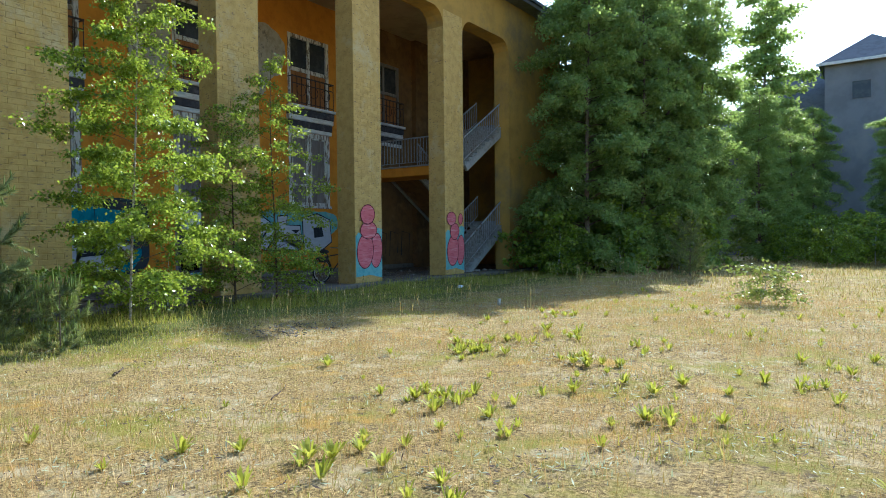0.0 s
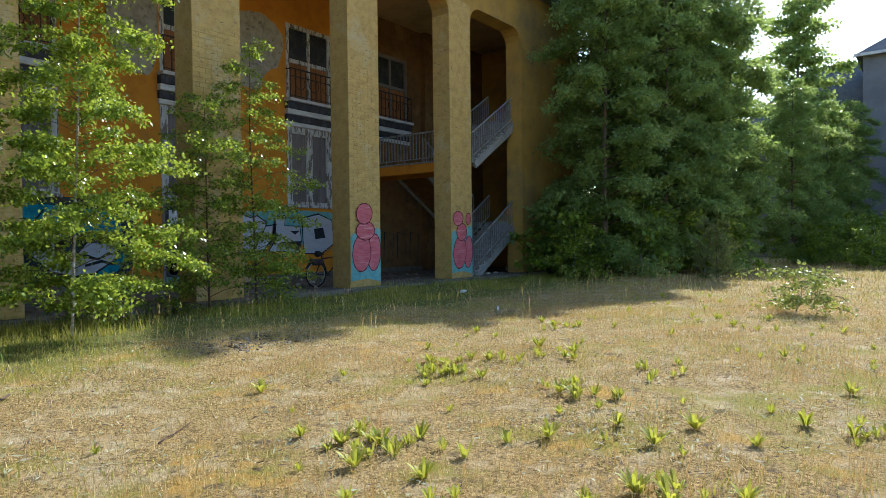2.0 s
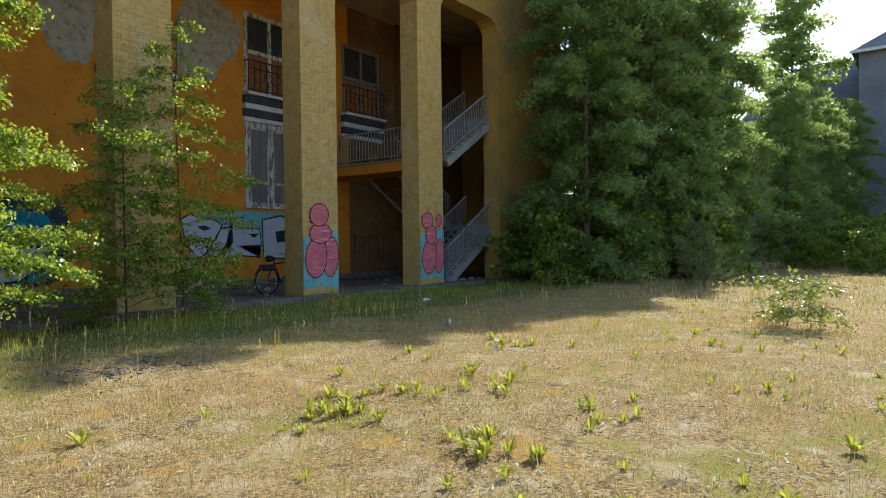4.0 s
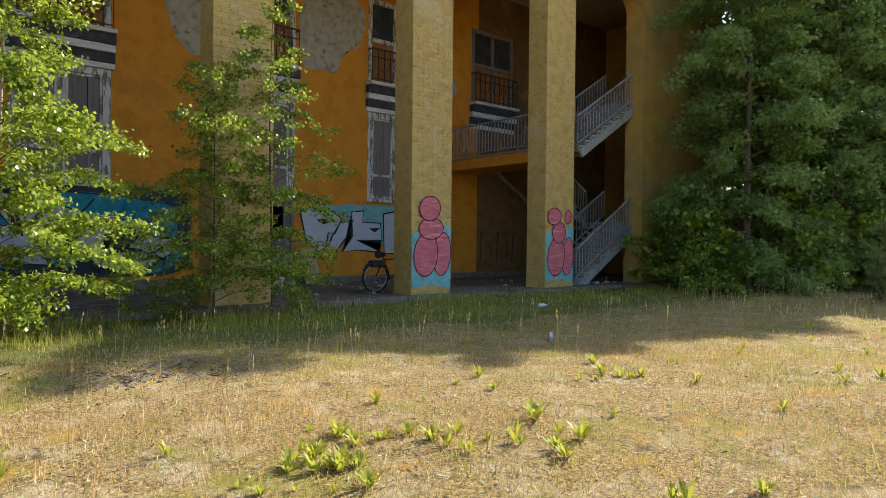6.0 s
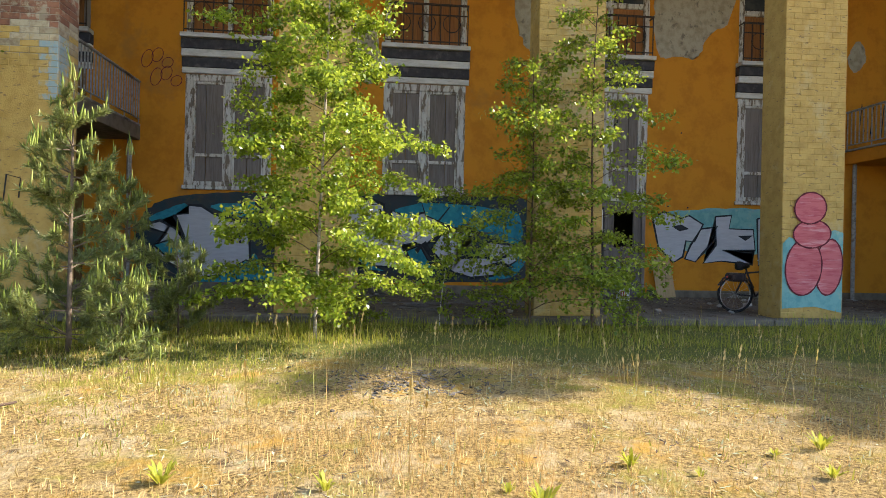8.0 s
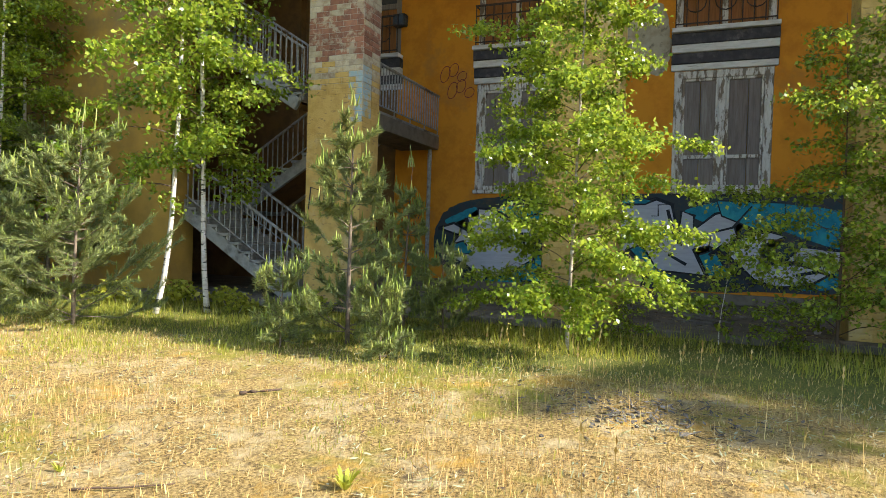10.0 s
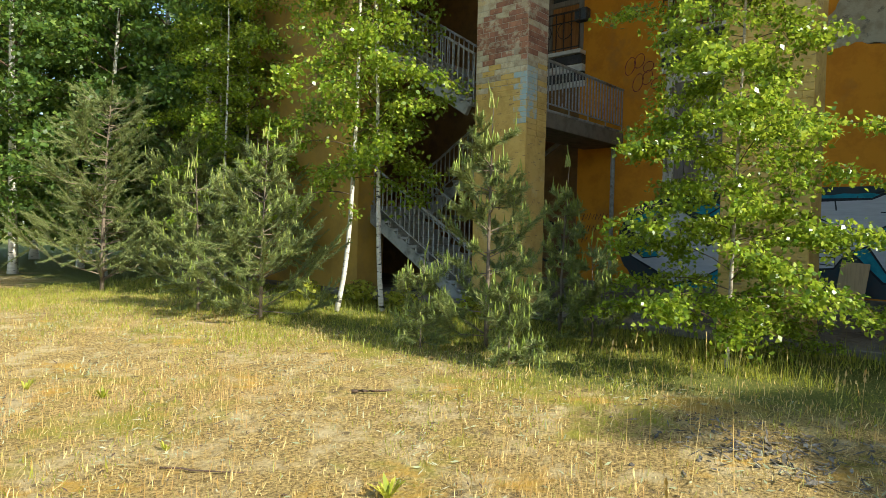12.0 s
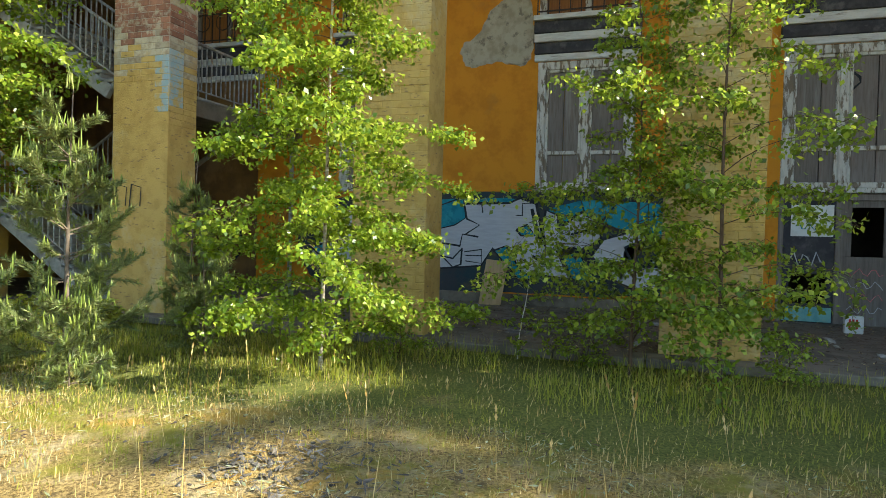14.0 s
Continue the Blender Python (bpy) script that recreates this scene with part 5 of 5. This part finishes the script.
grass("green_grass", 76000, (-10.8, -3.6), (-9, 5.5), (0.05, 0.12), 0.004, 0.7, GREEN_BLADE, "fresh yellow-green grass between the young trees", 33, lush)
speck = lambda x, y, rs: patchy(x, y, 1.1, 5) + rs.normal(0, 0.25, len(x)) > 0.5
grass("green_grass", 60000, (-6.5, 5), (-4, 19), (0.03, 0.08), 0.004, 0.5, GREEN_BLADE, "scattered green tufts in the dry lawn", 4, speck)
grass("grey_herb", 26000, (-6, 4), (-4, 18), (0.03, 0.09), 0.005, 0.5, GREY_HERB, "grey-green herbs scattered in the dry lawn", 5, lambda x, y, rs: patchy(x, y, 1.7, 9) > 0.8)
line = lambda x, y, rs: rs.uniform(0, 1, len(x)) < np.exp(-((x + 6.3 - 0.06 * (y - 6)) / 1.2) ** 2)
grass("grass_stalks", 900, (-9.5, -3.5), (4.5, 22), (0.22, 0.46), 0.0024, 0.2, STRAW, "tall thin pale grass stalks along the shade's edge", 6, line)


def litter(name, n, xr, yr, z0, size, material, label, seed, keep=None):
    """Flat scraps lying about: dead stalks, twigs, leaves."""
    rs = np.random.RandomState(seed)
    x, y = rs.uniform(*xr, n), rs.uniform(*yr, n)
    if keep is not None:
        k = keep(x, y, rs)
        x, y = x[k], y[k]
    n = len(x)
    az = rs.uniform(0, 6.2832, n)
    L, w = size * rs.uniform(0.5, 1.6, n), size * rs.uniform(0.06, 0.3, n)
    z = (ground_height(x, y) if z0 is None else np.full(n, z0)) + rs.uniform(0.006, 0.03, n)
    c, d, s = np.stack([x, y, z], 1), np.stack([np.cos(az), np.sin(az), rs.normal(0, 0.2, n)], 1) * L[:, None], np.stack([-np.sin(az), np.cos(az), rs.normal(0, 0.3, n)], 1) * w[:, None]
    V = np.stack([c - d, c + s, c + d, c - s], 1).reshape(-1, 3)
    return tagged(new(name, mesh_fast(name, V, np.arange(4 * n).reshape(n, 4), material)), label, "litter", kind="stuff")


clumps = lambda x, y, rs: rs.uniform(0, 1, len(x)) < np.clip(0.35 + 0.6 * patchy(x, y, 2.1, 7), 0.03, 1)
litter("dead_stalks", 26000, (-7.5, 4.5), (-4, 17), None, 0.026, TWIG, "dark dead stalks and twigs lying in the lawn", 40, clumps)
litter("dead_stalks", 40000, (-7.5, 4.5), (-4, 17), None, 0.028, GREY_HERB, "bleached stalks lying in the lawn", 41, clumps)
litter("charred_twigs", 2600, (-7.4, -5.2), (5.4, 8.2), None, 0.05, ASH, "charred twigs of an old fire on the lawn", 44, lambda x, y, rs: rs.uniform(0, 1, len(x)) < np.exp(-((x + 6.3) / 0.38) ** 2 - ((y - 6.75) / 0.55) ** 2))
litter("leaf_litter", 9000, (-15.7, -11.0), (-2.5, 21.5), 0.08, 0.035, TWIG, "dead leaves and scraps on the terrace", 42)
litter("leaf_litter", 2500, (-15.7, -11.0), (-2.5, 21.5), 0.08, 0.03, STRAW, "dry pale scraps on the terrace", 43)


def seed_heads():
    rs = np.random.RandomState(9)
    n = 220
    x, y = rs.normal(-6.1, 1.0, n), rs.uniform(5, 22, n)
    H = rs.uniform(0.35, 0.62, n)
    b = np.stack([x, y, ground_height(x, y)], 1)
    d = np.stack([rs.normal(0, 0.13, n), rs.normal(0, 0.13, n), np.ones(n)], 1)
    V, Q = [], []
    for i in range(n):
        t = b[i] + d[i] * H[i]
        s = np.array([0.0025, 0.0, 0]) if i % 2 else np.array([0, 0.0025, 0])
        for p, w, l in ((t - d[i] * 0.11, 4.0, 0.055), (t - d[i] * 0.06, 3.4, 0.06)):
            k = len(V)
            V += [p, p + s * w + d[i] * l * 0.5, p + d[i] * l, p - s * w + d[i] * l * 0.5]
            Q.append((k, k + 1, k + 2, k + 3))
        k = len(V)
        V += [b[i] - s * 0.7, b[i] + s * 0.7, t + s * 0.5, t - s * 0.5]
        Q.append((k, k + 1, k + 2, k + 3))
    return tagged(new("grass_seed_heads", mesh_fast("grass_seed_heads", np.array(V), np.array(Q), STRAW)), "pale seed heads on tall grass stalks", "grass", kind="stuff")


seed_heads()


def weed(seed, n, L, label):
    """A rosette of upright lance-shaped leaves."""
    rs = np.random.RandomState(seed)
    V, Q = [], []
    for i in range(n):
        az, tl = rs.uniform(0, 6.28), rs.uniform(0.15, 0.95)
        l, w = L * rs.uniform(0.5, 1.15), L * rs.uniform(0.05, 0.095)
        o, s = np.array([math.cos(az), math.sin(az), 0]), np.array([-math.sin(az), math.cos(az), 0])
        k = len(V)
        for u, f in ((0, 0.35), (0.35, 0.9), (0.7, 0.95), (1, 0.1)):
            c = o * l * u * math.sin(tl) + np.array([0, 0, l * (u * math.cos(tl) - 0.18 * u * u * math.sin(tl))]) + o * 0.02
            V += [c - s * w * f + np.array([0, 0, 0.015 * f]), c + s * w * f + np.array([0, 0, 0.015 * f])]
        Q += [(k + 2 * j, k + 2 * j + 1, k + 2 * j + 3, k + 2 * j + 2) for j in range(3)]
    t = thing("weed_plant", (0, 0, 0), label, "weed", "weeds on the lawn")
    under(new("leaves", mesh_fast("leaves", np.array(V), np.array(Q), WEED)), t)
    return t


kinds = [settle(weed(1, 20, 0.17, "leafy yellow-green weed on the dry lawn"), -2.92, 2.77), settle(weed(2, 14, 0.14, "small leafy green weed on the dry lawn"), -2.0, 2.55), settle(weed(3, 28, 0.18, "bushy yellow-green weed on the dry lawn"), -3.0, 8.38)]
r = random.Random(17)
spots = [(-2.34, 4.83), (-1.3, 4.12), (-1.96, 3.26), (-1.17, 3.0), (-1.82, 6.66), (-0.71, 5.87), (-0.35, 4.91), (0.41, 6.59), (-3.13, 6.72), (-1.4, 6.48), (-2.49, 4.8), (-2.02, 4.82), (-3.45, 7.16), (-2.93, 7.72), (-3.48, 9.97), (-3.23, 6.82), (-2.68, 8.0), (-1.51, 7.81), (-3.36, 7.05)]
for cx, cy in spots:
    for j in range(7):
        again(r.choice(kinds), cx + r.gauss(0, 0.2), cy + r.gauss(0, 0.2), r.uniform(0, 360), r.uniform(0.4, 0.85))
for j in range(195):
    x, y = r.uniform(-4.4, 4), r.uniform(1.5, 17)
    again(r.choice(kinds), x, y, r.uniform(0, 360), r.uniform(0.35, 0.8))
# bright herbs at the foot of the white birches
herb = settle(birch("herb_clump", 0.42, 0.45, 240, 0.11, 81, 0.3, 0.006, (0, 0), "bright green herb clump by the stair foot", stems=14, taper=0.2, material=WEED, category="herb", group="herbs by the stairs"), -10.1, -1.55)
for x, y in ((-10.4, -2.3), (-10.5, -0.9), (-10.0, -0.2), (-9.6, -2.6), (-10.3, 1.0)):
    again(herb, x, y, r.uniform(0, 360), r.uniform(0.7, 1.1))


# ---- bricks of the pillars, last ----
def brick_mesh(name, L, material, wide=0.028):
    bm = bmesh.new()
    add_box(bm, -0.02, 0.007, 0.003, L - 0.003, 0.003, 0.097)
    bmesh.ops.bevel(bm, geom=[e for e in bm.edges if all(v.co.x > 0 for v in e.verts)], offset=0.006, segments=1, affect="EDGES")
    me = bpy.data.meshes.new(name)
    bm.to_mesh(me)
    bm.free()
    me.materials.append(material)
    return me


LONG, SHORT = WIDE / 4, WIDE / 8
SIDE = DEEP / 2
meshes = {(l, m.name): brick_mesh("brick", l, m) for l in (LONG, SHORT, SIDE) for m in (YELLOW, BRICK_RED, BRICK_PALE, PALE_BLUE)}
r = random.Random(23)
for col, y0 in zip(pillars, PILLARS):
    for c in range(62):
        z = 0.1 + c * 0.1
        odd = c % 2
        cuts = ([SHORT] + [LONG] * 3 + [SHORT]) if odd else [LONG] * 4
        yy = y0
        for L in cuts:
            m = YELLOW
            if y0 < 1:
                q = z + r.gauss(0, 0.14)
                m = BRICK_RED if 4.5 < q < 5.3 else BRICK_PALE if 4.1 < q else YELLOW
                if yy > y0 + 0.8 and 3.2 < q < 4.1:
                    m = PALE_BLUE
            if (y0 > 1 and z <= 5.6) or (y0 < 1 and (z > 3.75 or m is PALE_BLUE)):
                b = new("brick", meshes[(L, m.name)])
                b.matrix_basis = Matrix.Translation((FRONT - 0.006 + r.uniform(-0.0035, 0.0025), yy, z))
                under(b, col)
            yy += L
    # the flank towards the sun or the walk
    flank = 1 if y0 < 5 else -1
    for c in range(0, 58 if y0 < 1 else 0):
        z = 0.1 + c * 0.1
        for k in range(2 if z > 3.05 else 0):
            q = z + r.gauss(0, 0.14)
            m = (PALE_BLUE if 3.45 < q and k == 0 else YELLOW) if q < 4.2 else BRICK_PALE if q < 4.5 else BRICK_RED if q < 5.3 else BRICK_PALE
            b = new("brick", meshes[(SIDE, m.name)])
            b.matrix_basis = pose(FRONT - 0.008 - SIDE * k, y0 + WIDE + r.uniform(-0.003, 0.002), z, 0, 0, 90)
            under(b, col)
